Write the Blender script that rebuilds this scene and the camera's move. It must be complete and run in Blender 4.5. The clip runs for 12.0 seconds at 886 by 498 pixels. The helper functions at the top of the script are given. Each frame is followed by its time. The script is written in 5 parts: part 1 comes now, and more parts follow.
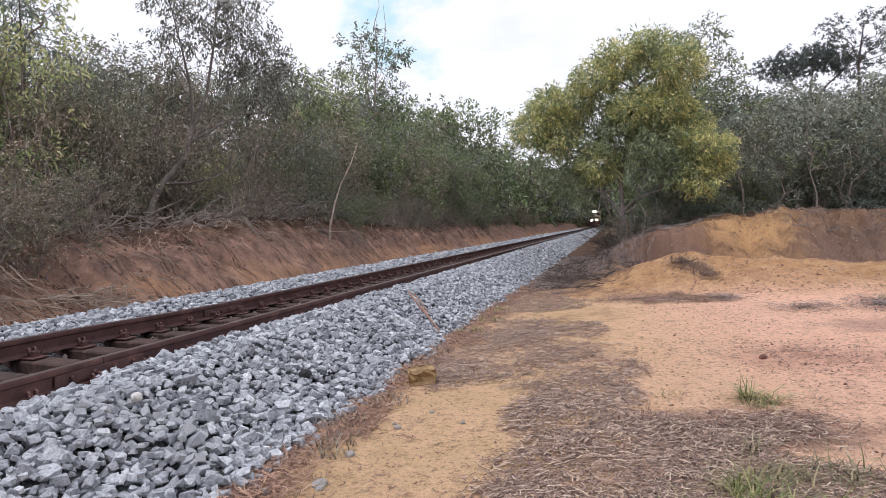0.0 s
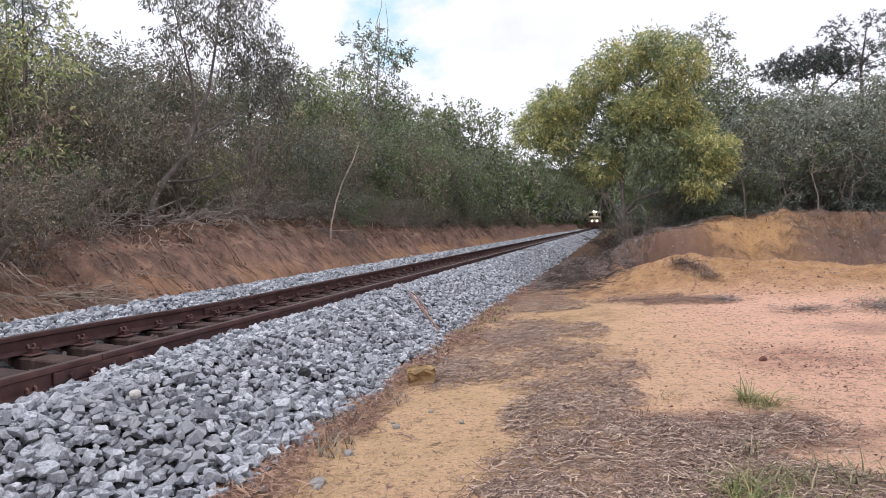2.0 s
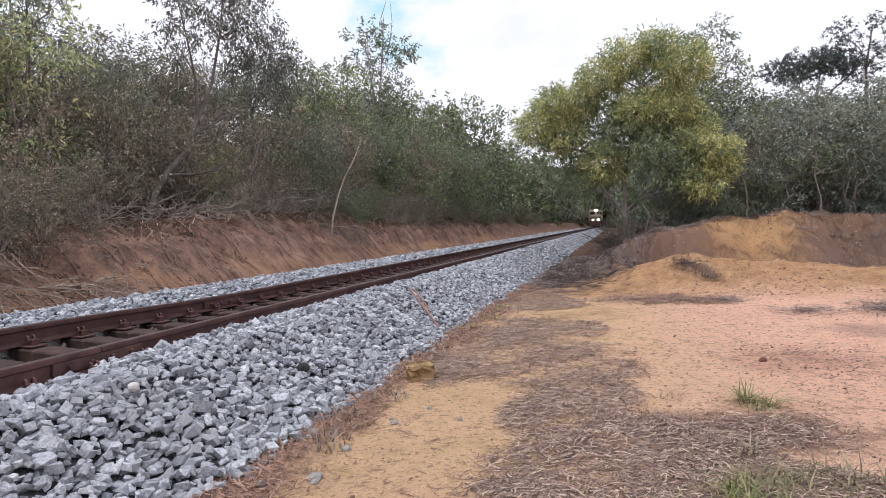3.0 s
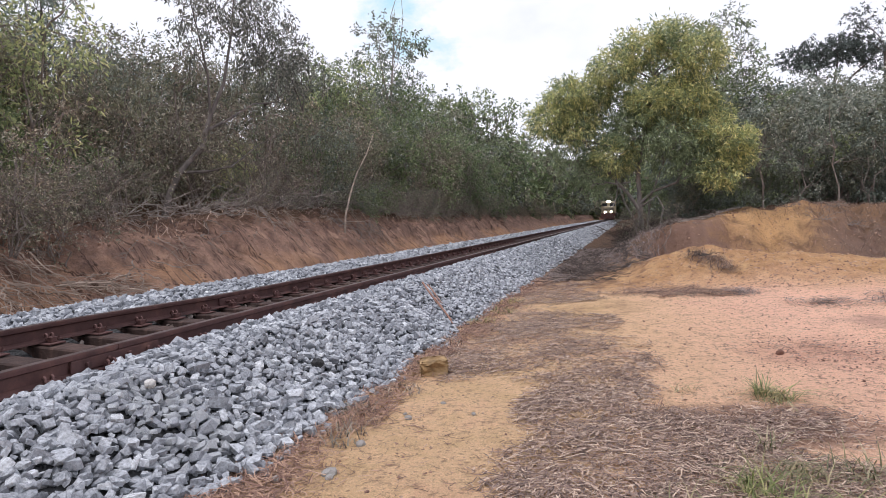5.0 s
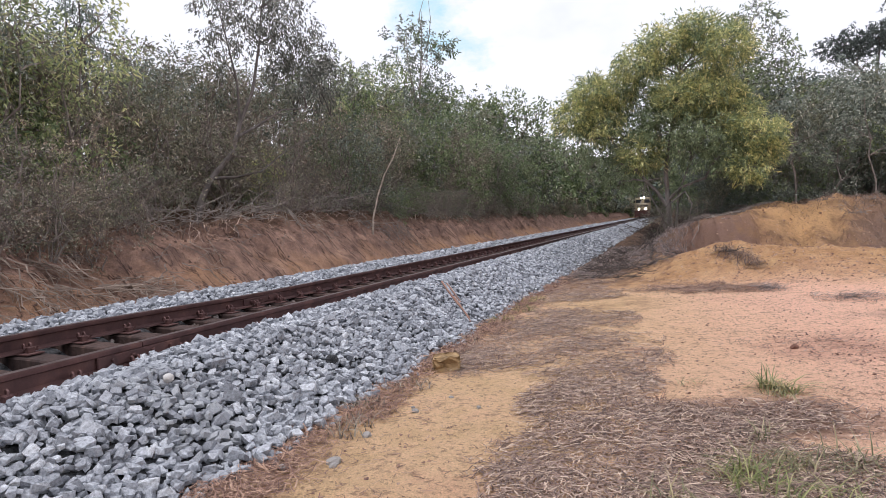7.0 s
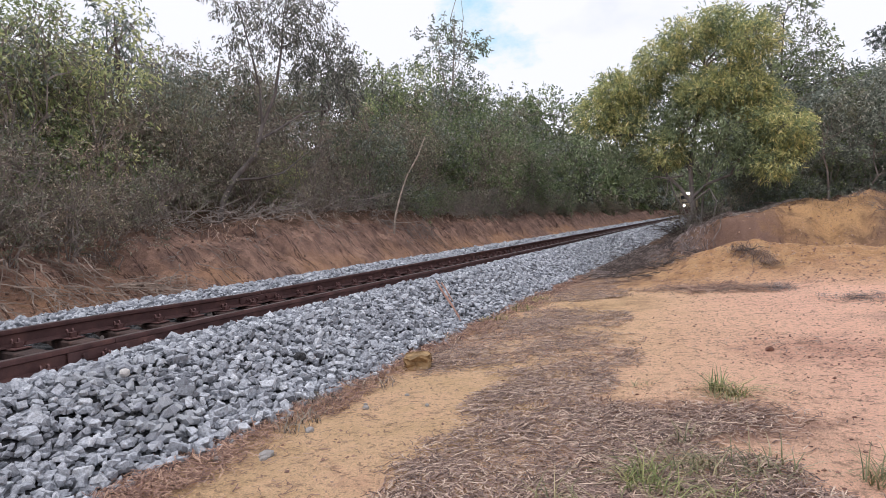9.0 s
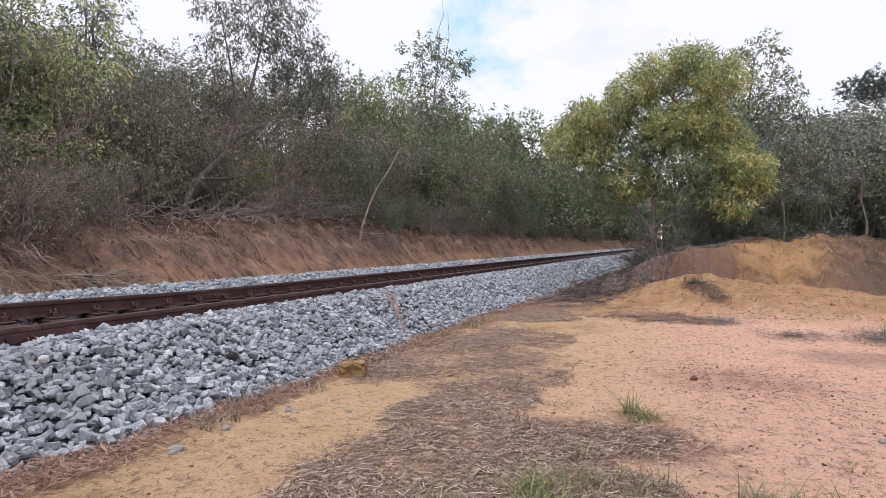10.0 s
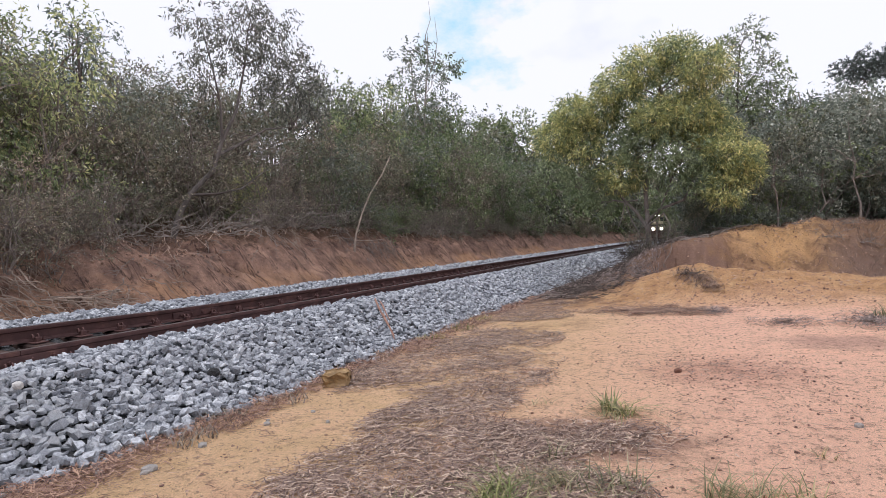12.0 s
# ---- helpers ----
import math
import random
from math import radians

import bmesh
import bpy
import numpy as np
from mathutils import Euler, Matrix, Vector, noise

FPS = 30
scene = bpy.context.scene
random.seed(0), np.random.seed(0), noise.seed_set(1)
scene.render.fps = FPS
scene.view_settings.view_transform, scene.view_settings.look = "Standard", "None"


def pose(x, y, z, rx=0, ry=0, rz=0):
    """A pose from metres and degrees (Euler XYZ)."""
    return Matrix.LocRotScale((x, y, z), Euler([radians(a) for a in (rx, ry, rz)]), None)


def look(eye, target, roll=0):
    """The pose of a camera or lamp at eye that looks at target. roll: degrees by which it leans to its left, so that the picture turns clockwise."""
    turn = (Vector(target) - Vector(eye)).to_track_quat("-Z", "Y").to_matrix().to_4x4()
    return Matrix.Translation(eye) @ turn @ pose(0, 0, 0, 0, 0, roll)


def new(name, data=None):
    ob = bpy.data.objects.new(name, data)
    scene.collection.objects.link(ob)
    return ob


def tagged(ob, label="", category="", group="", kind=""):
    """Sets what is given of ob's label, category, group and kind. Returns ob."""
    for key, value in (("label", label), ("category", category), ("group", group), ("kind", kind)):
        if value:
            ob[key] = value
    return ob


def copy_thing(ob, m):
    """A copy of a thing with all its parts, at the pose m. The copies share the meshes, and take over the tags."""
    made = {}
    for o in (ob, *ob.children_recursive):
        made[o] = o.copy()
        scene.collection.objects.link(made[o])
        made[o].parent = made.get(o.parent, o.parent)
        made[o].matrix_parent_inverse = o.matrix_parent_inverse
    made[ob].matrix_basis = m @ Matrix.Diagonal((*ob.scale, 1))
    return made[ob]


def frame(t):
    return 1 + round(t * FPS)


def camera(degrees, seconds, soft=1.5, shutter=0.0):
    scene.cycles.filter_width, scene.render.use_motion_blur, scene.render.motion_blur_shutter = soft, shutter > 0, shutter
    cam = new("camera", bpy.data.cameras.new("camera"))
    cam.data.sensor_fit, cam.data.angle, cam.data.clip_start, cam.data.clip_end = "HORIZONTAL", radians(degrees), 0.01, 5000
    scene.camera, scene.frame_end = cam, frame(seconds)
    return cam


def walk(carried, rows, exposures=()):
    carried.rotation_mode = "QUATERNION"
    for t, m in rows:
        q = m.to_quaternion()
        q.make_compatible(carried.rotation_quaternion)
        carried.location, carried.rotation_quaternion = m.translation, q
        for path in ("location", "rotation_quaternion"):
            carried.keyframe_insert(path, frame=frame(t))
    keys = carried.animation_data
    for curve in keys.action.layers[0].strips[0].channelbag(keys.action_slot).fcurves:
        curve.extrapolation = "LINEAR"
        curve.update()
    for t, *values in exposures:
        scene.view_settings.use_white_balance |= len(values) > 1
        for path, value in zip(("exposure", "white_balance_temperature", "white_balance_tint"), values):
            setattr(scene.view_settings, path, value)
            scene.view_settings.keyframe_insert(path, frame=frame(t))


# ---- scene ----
import itertools

cam = camera(70.0, 12.0, soft=0.85)
PATH = [
    (0, (0.233, 0.583, 0.835), (-0.286, 2.513, 0.766), -1.5),
    (0.5, (0.234, 0.586, 0.83), (-0.279, 2.517, 0.758), -0.9),
    (1, (0.227, 0.592, 0.83), (-0.289, 2.522, 0.737), -0.9),
    (1.5, (0.241, 0.592, 0.831), (-0.28, 2.521, 0.755), -1.2),
    (2, (0.239, 0.589, 0.831), (-0.283, 2.518, 0.762), -1.1),
    (2.5, (0.241, 0.593, 0.828), (-0.279, 2.523, 0.754), -0.4),
    (4.5, (0.248, 0.61, 0.83), (-0.306, 2.529, 0.736), -1.0),
    (5, (0.249, 0.609, 0.834), (-0.318, 2.524, 0.737), -1.0),
    (5.5, (0.247, 0.612, 0.832), (-0.329, 2.525, 0.74), -1.3),
    (6, (0.243, 0.61, 0.827), (-0.347, 2.52, 0.755), -1.9),
    (6.5, (0.333, 0.577, 0.829), (-0.345, 2.458, 0.763), -2.3),
    (7, (0.496, 0.546, 0.818), (-0.176, 2.428, 0.726), -2.0),
    (7.2, (0.532, 0.544, 0.83), (-0.076, 2.446, 0.724), -2.8),
    (8.8, (1.101, 0.724, 0.816), (0.385, 2.591, 0.751), -1.8),
    (9, (1.178, 0.714, 0.818), (0.37, 2.541, 0.726), -2.3),
    (9.5, (1.363, 0.687, 0.814), (0.609, 2.54, 0.811), -1.3),
    (10, (1.504, 0.749, 0.791), (0.765, 2.607, 0.748), 1.8),
    (10.5, (1.593, 0.818, 0.8), (0.879, 2.682, 0.677), 0.8),
    (11, (1.714, 0.825, 0.804), (0.943, 2.668, 0.716), -0.3),
    (11.5, (1.71, 0.842, 0.809), (0.991, 2.707, 0.732), -2.0),
    (12, (1.728, 0.846, 0.806), (0.978, 2.7, 0.772), -1.2),
]
walk(cam, [(t, look(eye, target, roll)) for t, eye, target, roll in PATH], [(0.0, -0.02, 6260, 15), (7.0, -0.02, 6260, 15), (9.0, -0.08, 6260, 15), (12.0, -0.1, 6260, 15)])

# ---- light ----
world = bpy.data.worlds.new("overcast_sky")
scene.world = world
world.use_nodes = True
wn, wl = world.node_tree.nodes, world.node_tree.links
wn.clear()
SUN_UP, SUN_TURN = 68.0, 215.0
sky = wn.new("ShaderNodeTexSky")
sky.sky_type, sky.sun_disc = "NISHITA", False
sky.sun_elevation, sky.sun_rotation = radians(SUN_UP), radians(SUN_TURN)
dim = wn.new("ShaderNodeVectorMath")
dim.operation = "SCALE"
dim.inputs["Scale"].default_value = 0.14
wl.new(sky.outputs[0], dim.inputs[0])
spot = wn.new("ShaderNodeTexCoord")
turn = wn.new("ShaderNodeMapping")
turn.inputs["Location"].default_value = (0.31, 0.12, 0.4)
turn.inputs["Scale"].default_value = (1.0, 1.0, 1.6)
wl.new(spot.outputs["Generated"], turn.inputs[0])
cloud = wn.new("ShaderNodeTexNoise")
cloud.inputs["Scale"].default_value, cloud.inputs["Detail"].default_value = 2.6, 6
wl.new(turn.outputs[0], cloud.inputs["Vector"])
cover = wn.new("ShaderNodeMapRange")
cover.inputs["From Min"].default_value, cover.inputs["From Max"].default_value = 0.27, 0.37
cover.inputs["To Min"].default_value = 0.75
wl.new(cloud.outputs["Fac"], cover.inputs["Value"])
veil = wn.new("ShaderNodeMix")
veil.data_type = "RGBA"
veil.inputs["B"].default_value = (1.03, 1.05, 1.11, 1)
gap = wn.new("ShaderNodeVectorMath")
gap.operation = "DISTANCE"
gap.inputs[1].default_value = (-0.313, 0.893, 0.325)
wl.new(spot.outputs["Generated"], gap.inputs[0])
ragged = wn.new("ShaderNodeMath")
ragged.operation = "MULTIPLY_ADD"
ragged.inputs[1].default_value = 0.35
wisp = wn.new("ShaderNodeTexNoise")
wisp.inputs["Scale"].default_value, wisp.inputs["Detail"].default_value, wisp.inputs["Roughness"].default_value = 9.0, 6, 0.6
wl.new(turn.outputs[0], wisp.inputs["Vector"])
wl.new(wisp.outputs["Fac"], ragged.inputs[0])
wl.new(gap.outputs["Value"], ragged.inputs[2])
clear = wn.new("ShaderNodeMapRange")
clear.inputs["From Min"].default_value, clear.inputs["From Max"].default_value, clear.inputs["To Min"].default_value = 0.17, 0.25, 0.0
wl.new(ragged.outputs[0], clear.inputs["Value"])
wl.new(cover.outputs[0], veil.inputs["Factor"])
wl.new(dim.outputs[0], veil.inputs["A"])
blue = wn.new("ShaderNodeMix")
blue.data_type = "RGBA"
blue.inputs["A"].default_value = (0.52, 0.84, 1.0, 1)
wl.new(clear.outputs[0], blue.inputs["Factor"])
wl.new(veil.outputs["Result"], blue.inputs["B"])
back = wn.new("ShaderNodeBackground")
back.inputs["Strength"].default_value = 1.0
wl.new(blue.outputs["Result"], back.inputs["Color"])
wout = wn.new("ShaderNodeOutputWorld")
wl.new(back.outputs[0], wout.inputs[0])
sun = new("sun", bpy.data.lights.new("sun", "SUN"))
sun.data.energy, sun.data.angle, sun.data.color = 1.75, radians(16), (1.0, 0.965, 0.92)
_a, _e = radians(SUN_TURN), radians(SUN_UP)
sun.matrix_world = look((math.sin(_a) * math.cos(_e) * 40, math.cos(_a) * math.cos(_e) * 40, math.sin(_e) * 40), (0, 0, 0))


# ---- materials ----
def nodes_of(name):
    m = bpy.data.materials.new(name)
    m.use_nodes = True
    nt = m.node_tree
    return m, nt.nodes, nt.links, nt.nodes["Principled BSDF"]


def ramp_of(nodes, stops):
    r = nodes.new("ShaderNodeValToRGB")
    while len(r.color_ramp.elements) < len(stops):
        r.color_ramp.elements.new(0.5)
    for el, (p, c) in zip(r.color_ramp.elements, stops):
        el.position, el.color = p, (*c, 1)
    return r


def noise_of(nodes, links, coord, scale, detail=5.0, rough=0.55, stretch=None):
    if stretch:
        mp = nodes.new("ShaderNodeMapping")
        mp.inputs["Scale"].default_value = stretch
        links.new(coord, mp.inputs[0])
        coord = mp.outputs[0]
    n = nodes.new("ShaderNodeTexNoise")
    n.inputs["Scale"].default_value, n.inputs["Detail"].default_value, n.inputs["Roughness"].default_value = scale, detail, rough
    links.new(coord, n.inputs["Vector"])
    return n.outputs["Fac"]


def mixed(nodes, links, fac, a, b, mode="MIX"):
    m = nodes.new("ShaderNodeMix")
    m.data_type, m.blend_type = "RGBA", mode
    for key, v in (("Factor", fac), ("A", a), ("B", b)):
        if isinstance(v, (int, float)):
            m.inputs[key].default_value = v
        elif isinstance(v, tuple):
            m.inputs[key].default_value = (*v, 1)
        else:
            links.new(v, m.inputs[key])
    return m.outputs["Result"]


def ranged(nodes, links, value, lo, hi, a=0.0, b=1.0):
    m = nodes.new("ShaderNodeMapRange")
    for key, v in (("From Min", lo), ("From Max", hi), ("To Min", a), ("To Max", b)):
        m.inputs[key].default_value = v
    links.new(value, m.inputs["Value"])
    return m.outputs[0]


def bumped(nodes, links, bsdf, height, strength, distance):
    b = nodes.new("ShaderNodeBump")
    b.inputs["Strength"].default_value, b.inputs["Distance"].default_value = strength, distance
    links.new(height, b.inputs["Height"])
    links.new(b.outputs[0], bsdf.inputs["Normal"])


def plain(name, stops, scale, rough=0.85, metal=0.0, fine=60.0, bump=0.4, depth=0.01, by="noise", stretch=None):
    """A grained, worn surface: colours by noise, with a fine relief."""
    m, n, l, bsdf = nodes_of(name)
    co = n.new("ShaderNodeTexCoord").outputs["Object"]
    big = noise_of(n, l, co, scale, stretch=stretch)
    small = noise_of(n, l, co, fine, 3)
    r = ramp_of(n, stops)
    l.new(big, r.inputs[0])
    col = mixed(n, l, 0.35, r.outputs[0], mixed(n, l, small, (0.35, 0.35, 0.35), (1.5, 1.5, 1.5)), "MULTIPLY")
    if by == "object":
        rnd = n.new("ShaderNodeObjectInfo").outputs["Random"]
        col = mixed(n, l, 1.0, col, mixed(n, l, rnd, (0.75, 0.75, 0.77), (1.25, 1.24, 1.2)), "MULTIPLY")
    l.new(col, bsdf.inputs["Base Color"])
    bsdf.inputs["Roughness"].default_value, bsdf.inputs["Metallic"].default_value = rough, metal
    bumped(n, l, bsdf, small, bump, depth)
    return m


def leaf_material(name, stops, through_light=0.3, rough=0.5):
    m, n, l, bsdf = nodes_of(name)
    g = n.new("ShaderNodeNewGeometry")
    r = ramp_of(n, [(p, tuple(1.6 * v + 0.012 for v in c)) for p, c in stops])
    l.new(g.outputs["Random Per Island"], r.inputs[0])
    rnd = n.new("ShaderNodeObjectInfo").outputs["Random"]
    col = mixed(n, l, 1.0, r.outputs[0], mixed(n, l, rnd, (0.78, 0.84, 0.82), (1.2, 1.12, 1.05)), "MULTIPLY")
    l.new(col, bsdf.inputs["Base Color"])
    bsdf.inputs["Roughness"].default_value = rough
    bsdf.inputs["Specular IOR Level"].default_value = 0.35
    tr = n.new("ShaderNodeBsdfTranslucent")
    l.new(col, tr.inputs[0])
    mx = n.new("ShaderNodeMixShader")
    mx.inputs[0].default_value = through_light
    l.new(bsdf.outputs[0], mx.inputs[1])
    l.new(tr.outputs[0], mx.inputs[2])
    l.new(mx.outputs[0], n["Material Output"].inputs[0])
    return m


def glow_material(name, colour, strength):
    m, n, l, bsdf = nodes_of(name)
    bsdf.inputs["Emission Color"].default_value = (*colour, 1)
    bsdf.inputs["Emission Strength"].default_value = strength
    return m


def ground_material():
    """Sandy soil, with red soil on the cutting, ochre on the mounds and leaf litter under the woods."""
    m, n, l, bsdf = nodes_of("sandy_soil")
    co = n.new("ShaderNodeTexCoord").outputs["Object"]
    xyz = n.new("ShaderNodeSeparateXYZ")
    l.new(co, xyz.inputs[0])
    broad = noise_of(n, l, co, 0.55, 4)
    mid = noise_of(n, l, co, 3.0, 6, 0.65)
    fine = noise_of(n, l, co, 26.0, 6, 0.7)
    grit = noise_of(n, l, co, 130.0, 3)
    sand = ramp_of(n, [(0.30, (0.40, 0.255, 0.155)), (0.42, (0.67, 0.455, 0.26)), (0.53, (0.77, 0.52, 0.32)), (0.68, (0.64, 0.37, 0.25))])
    l.new(mixed(n, l, 0.5, broad, mid), sand.inputs[0])
    pink = mixed(n, l, ranged(n, l, xyz.outputs[0], -0.2, 2.0, 0.0, 0.9), sand.outputs[0], (0.90, 0.555, 0.41))

    def tone_patch(under, cx, cy, rx, ry, colour, most):
        """An uneven patch of other soil; one call paints shade under straw and tuft."""
        near = n.new("ShaderNodeMapping")
        near.inputs["Location"].default_value = (-cx / rx, -cy / ry, 0)
        near.inputs["Scale"].default_value = (1 / rx, 1 / ry, 0)
        l.new(co, near.inputs[0])
        far = n.new("ShaderNodeVectorMath")
        far.operation = "LENGTH"
        l.new(near.outputs[0], far.inputs[0])
        edge = n.new("ShaderNodeMath")
        edge.operation = "MULTIPLY_ADD"
        edge.inputs[1].default_value = 2.4
        l.new(mid, edge.inputs[0])
        l.new(far.outputs["Value"], edge.inputs[2])
        return mixed(n, l, ranged(n, l, edge.outputs[0], 1.7, 2.4, most, 0.0), under, colour)

    pink = tone_patch(pink, 1.95, 6.9, 0.75, 0.7, (0.56, 0.30, 0.225), 0.5)
    # shade below the straw and the grass tuft, painted into the soil
    pink = tone_patch(pink, 1.15, 4.75, 0.6, 0.45, (0.25, 0.15, 0.12), 0.7)
    pink = tone_patch(pink, 3.2, 8.6, 0.8, 0.5, (0.46, 0.27, 0.22), 0.6)
    ochre = ramp_of(n, [(0.3, (0.35, 0.19, 0.095)), (0.5, (0.54, 0.32, 0.165)), (0.72, (0.64, 0.42, 0.23))])
    l.new(mid, ochre.inputs[0])
    wav = n.new("ShaderNodeMath")
    wav.operation = "MULTIPLY_ADD"
    wav.inputs[1].default_value = 2.6
    l.new(broad, wav.inputs[0])
    l.new(xyz.outputs[1], wav.inputs[2])
    col = mixed(n, l, ranged(n, l, wav.outputs[0], 12.6, 14.2), pink, ochre.outputs[0])
    col = mixed(n, l, ranged(n, l, wav.outputs[0], 16.4, 16.9, 0.0, 0.8), col, mixed(n, l, ranged(n, l, mid, 0.4, 0.6), (0.20, 0.12, 0.095), (0.54, 0.32, 0.17)))
    # grey dry cover on top of the terrace
    top = n.new("ShaderNodeMath")
    top.operation = "MULTIPLY"
    l.new(ranged(n, l, wav.outputs[0], 16.2, 17.6), top.inputs[0])
    l.new(ranged(n, l, mid, 0.42, 0.58), top.inputs[1])
    col = mixed(n, l, top.outputs[0], col, (0.23, 0.14, 0.085))
    col = tone_patch(col, 1.2, 15.7, 1.35, 0.95, (0.25, 0.16, 0.13), 0.85)
    col = tone_patch(col, 5.6, 16.2, 2.0, 1.1, (0.22, 0.15, 0.125), 0.8)
    col = tone_patch(col, -0.9, 15.8, 1.3, 3.4, (0.17, 0.12, 0.105), 0.85)
    col = tone_patch(col, 3.3, 17.0, 1.2, 1.2, (0.62, 0.375, 0.18), 0.85)
    litter = ramp_of(n, [(0.3, (0.05, 0.032, 0.022)), (0.55, (0.115, 0.072, 0.048)), (0.75, (0.19, 0.125, 0.085))])
    l.new(fine, litter.inputs[0])
    col = mixed(n, l, ranged(n, l, wav.outputs[0], 18.9, 20.2), col, litter.outputs[0])
    # the cutting
    streak = noise_of(n, l, co, 2.6, 9, 0.72, (1.0, 1.2, 1.0))
    red = ramp_of(n, [(0.3, (0.07, 0.045, 0.038)), (0.42, (0.195, 0.125, 0.102)), (0.54, (0.325, 0.205, 0.158)), (0.68, (0.47, 0.30, 0.215))])
    l.new(streak, red.inputs[0])
    hz = n.new("ShaderNodeMath")
    hz.operation = "MULTIPLY_ADD"
    hz.inputs[1].default_value = 0.9
    l.new(mid, hz.inputs[0])
    l.new(xyz.outputs[2], hz.inputs[2])
    bank = mixed(n, l, ranged(n, l, hz.outputs[0], 0.45, 0.8), mixed(n, l, ranged(n, l, broad, 0.4, 0.62, 0.05, 0.65), red.outputs[0], (0.50, 0.28, 0.145)), red.outputs[0])
    # upright cracks washed into the face, drawn by painting their shade as dark lines
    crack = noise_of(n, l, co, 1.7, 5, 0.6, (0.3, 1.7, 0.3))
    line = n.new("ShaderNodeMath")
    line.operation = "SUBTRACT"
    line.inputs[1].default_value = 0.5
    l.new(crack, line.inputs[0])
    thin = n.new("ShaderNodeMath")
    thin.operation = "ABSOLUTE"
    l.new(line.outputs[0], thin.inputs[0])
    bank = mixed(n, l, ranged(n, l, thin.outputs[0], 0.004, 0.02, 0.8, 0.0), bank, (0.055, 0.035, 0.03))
    bank = mixed(n, l, ranged(n, l, hz.outputs[0], 1.15, 1.45), bank, litter.outputs[0])
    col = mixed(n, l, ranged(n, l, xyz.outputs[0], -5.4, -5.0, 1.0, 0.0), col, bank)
    col = mixed(n, l, 0.8, col, mixed(n, l, ranged(n, l, grit, 0.3, 0.7), (0.72, 0.70, 0.68), (1.40, 1.40, 1.40)), "MULTIPLY")
    fleck = noise_of(n, l, co, 9.0, 8, 0.8, (1.0, 1.1, 1.0))
    col = mixed(n, l, ranged(n, l, fleck, 0.54, 0.62, 0.0, 0.6), col, (0.30, 0.17, 0.12))
    col = mixed(n, l, ranged(n, l, fine, 0.555, 0.615, 0.0, 0.65), col, (0.22, 0.13, 0.09))
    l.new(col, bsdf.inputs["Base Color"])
    bsdf.inputs["Roughness"].default_value = 0.95
    bsdf.inputs["Specular IOR Level"].default_value = 0.15
    bumped(n, l, bsdf, mixed(n, l, 0.3, fine, grit), 1.0, 0.07)
    return m


SOIL = ground_material()
STONE = plain("ballast_stone", [(0.3, (0.21, 0.222, 0.245)), (0.5, (0.35, 0.368, 0.40)), (0.7, (0.47, 0.49, 0.525))], 9.0, 0.85, 0, 70, 0.5, 0.006, "object")


def island_stone(name, stops):
    m, n, l, bsdf = nodes_of(name)
    co = n.new("ShaderNodeTexCoord").outputs["Object"]
    r = ramp_of(n, stops)
    l.new(n.new("ShaderNodeNewGeometry").outputs["Random Per Island"], r.inputs[0])
    small = noise_of(n, l, co, 55, 5, 0.65)
    col = mixed(n, l, 0.8, r.outputs[0], mixed(n, l, ranged(n, l, small, 0.3, 0.7), (0.4, 0.4, 0.4), (1.5, 1.5, 1.5)), "MULTIPLY")
    l.new(col, bsdf.inputs["Base Color"])
    bsdf.inputs["Roughness"].default_value = 0.85
    bumped(n, l, bsdf, small, 0.8, 0.012)
    return m


STONES = island_stone("crushed_stone", [(0.0, (0.16, 0.168, 0.185)), (0.2, (0.29, 0.305, 0.335)), (0.8, (0.435, 0.455, 0.49)), (1.0, (0.58, 0.60, 0.63))])
RUSTY_STONES = island_stone("rust_stained_stone", [(0.0, (0.06, 0.042, 0.036)), (0.5, (0.12, 0.085, 0.07)), (1.0, (0.24, 0.20, 0.18))])
# near-black bed colour holds the shade in the gaps between the stones
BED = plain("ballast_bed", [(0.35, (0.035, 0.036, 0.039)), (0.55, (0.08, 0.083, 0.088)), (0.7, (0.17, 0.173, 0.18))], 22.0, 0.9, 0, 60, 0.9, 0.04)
RUST = plain("rusty_steel", [(0.3, (0.07, 0.034, 0.033)), (0.55, (0.12, 0.058, 0.053)), (0.75, (0.19, 0.092, 0.074))], 6.0, 0.7, 0.25, 90, 0.35, 0.003)
WORN = plain("worn_rail_head", [(0.3, (0.10, 0.065, 0.06)), (0.7, (0.22, 0.17, 0.165))], 3.0, 0.42, 0.75, 80, 0.15, 0.002)
SLEEPER = plain("stained_sleeper", [(0.3, (0.032, 0.018, 0.015)), (0.55, (0.062, 0.035, 0.029)), (0.75, (0.11, 0.066, 0.053))], 5.0, 0.9, 0, 45, 0.8, 0.01, "object", (6, 1, 1))
BARK = plain("grey_brown_bark", [(0.3, (0.05, 0.038, 0.032)), (0.55, (0.105, 0.083, 0.072)), (0.75, (0.18, 0.15, 0.13))], 7.0, 0.9, 0, 50, 0.8, 0.01, "noise", (1, 1, 0.3))
PALE_BARK = plain("pale_bark", [(0.3, (0.20, 0.17, 0.15)), (0.6, (0.34, 0.30, 0.27)), (0.75, (0.44, 0.40, 0.36))], 5.0, 0.85, 0, 50, 0.5, 0.006)
TANWOOD = plain("tan_dead_wood", [(0.3, (0.17, 0.13, 0.105)), (0.6, (0.37, 0.29, 0.235)), (0.75, (0.53, 0.43, 0.36))], 5.0, 0.9, 0, 60, 0.4, 0.004)
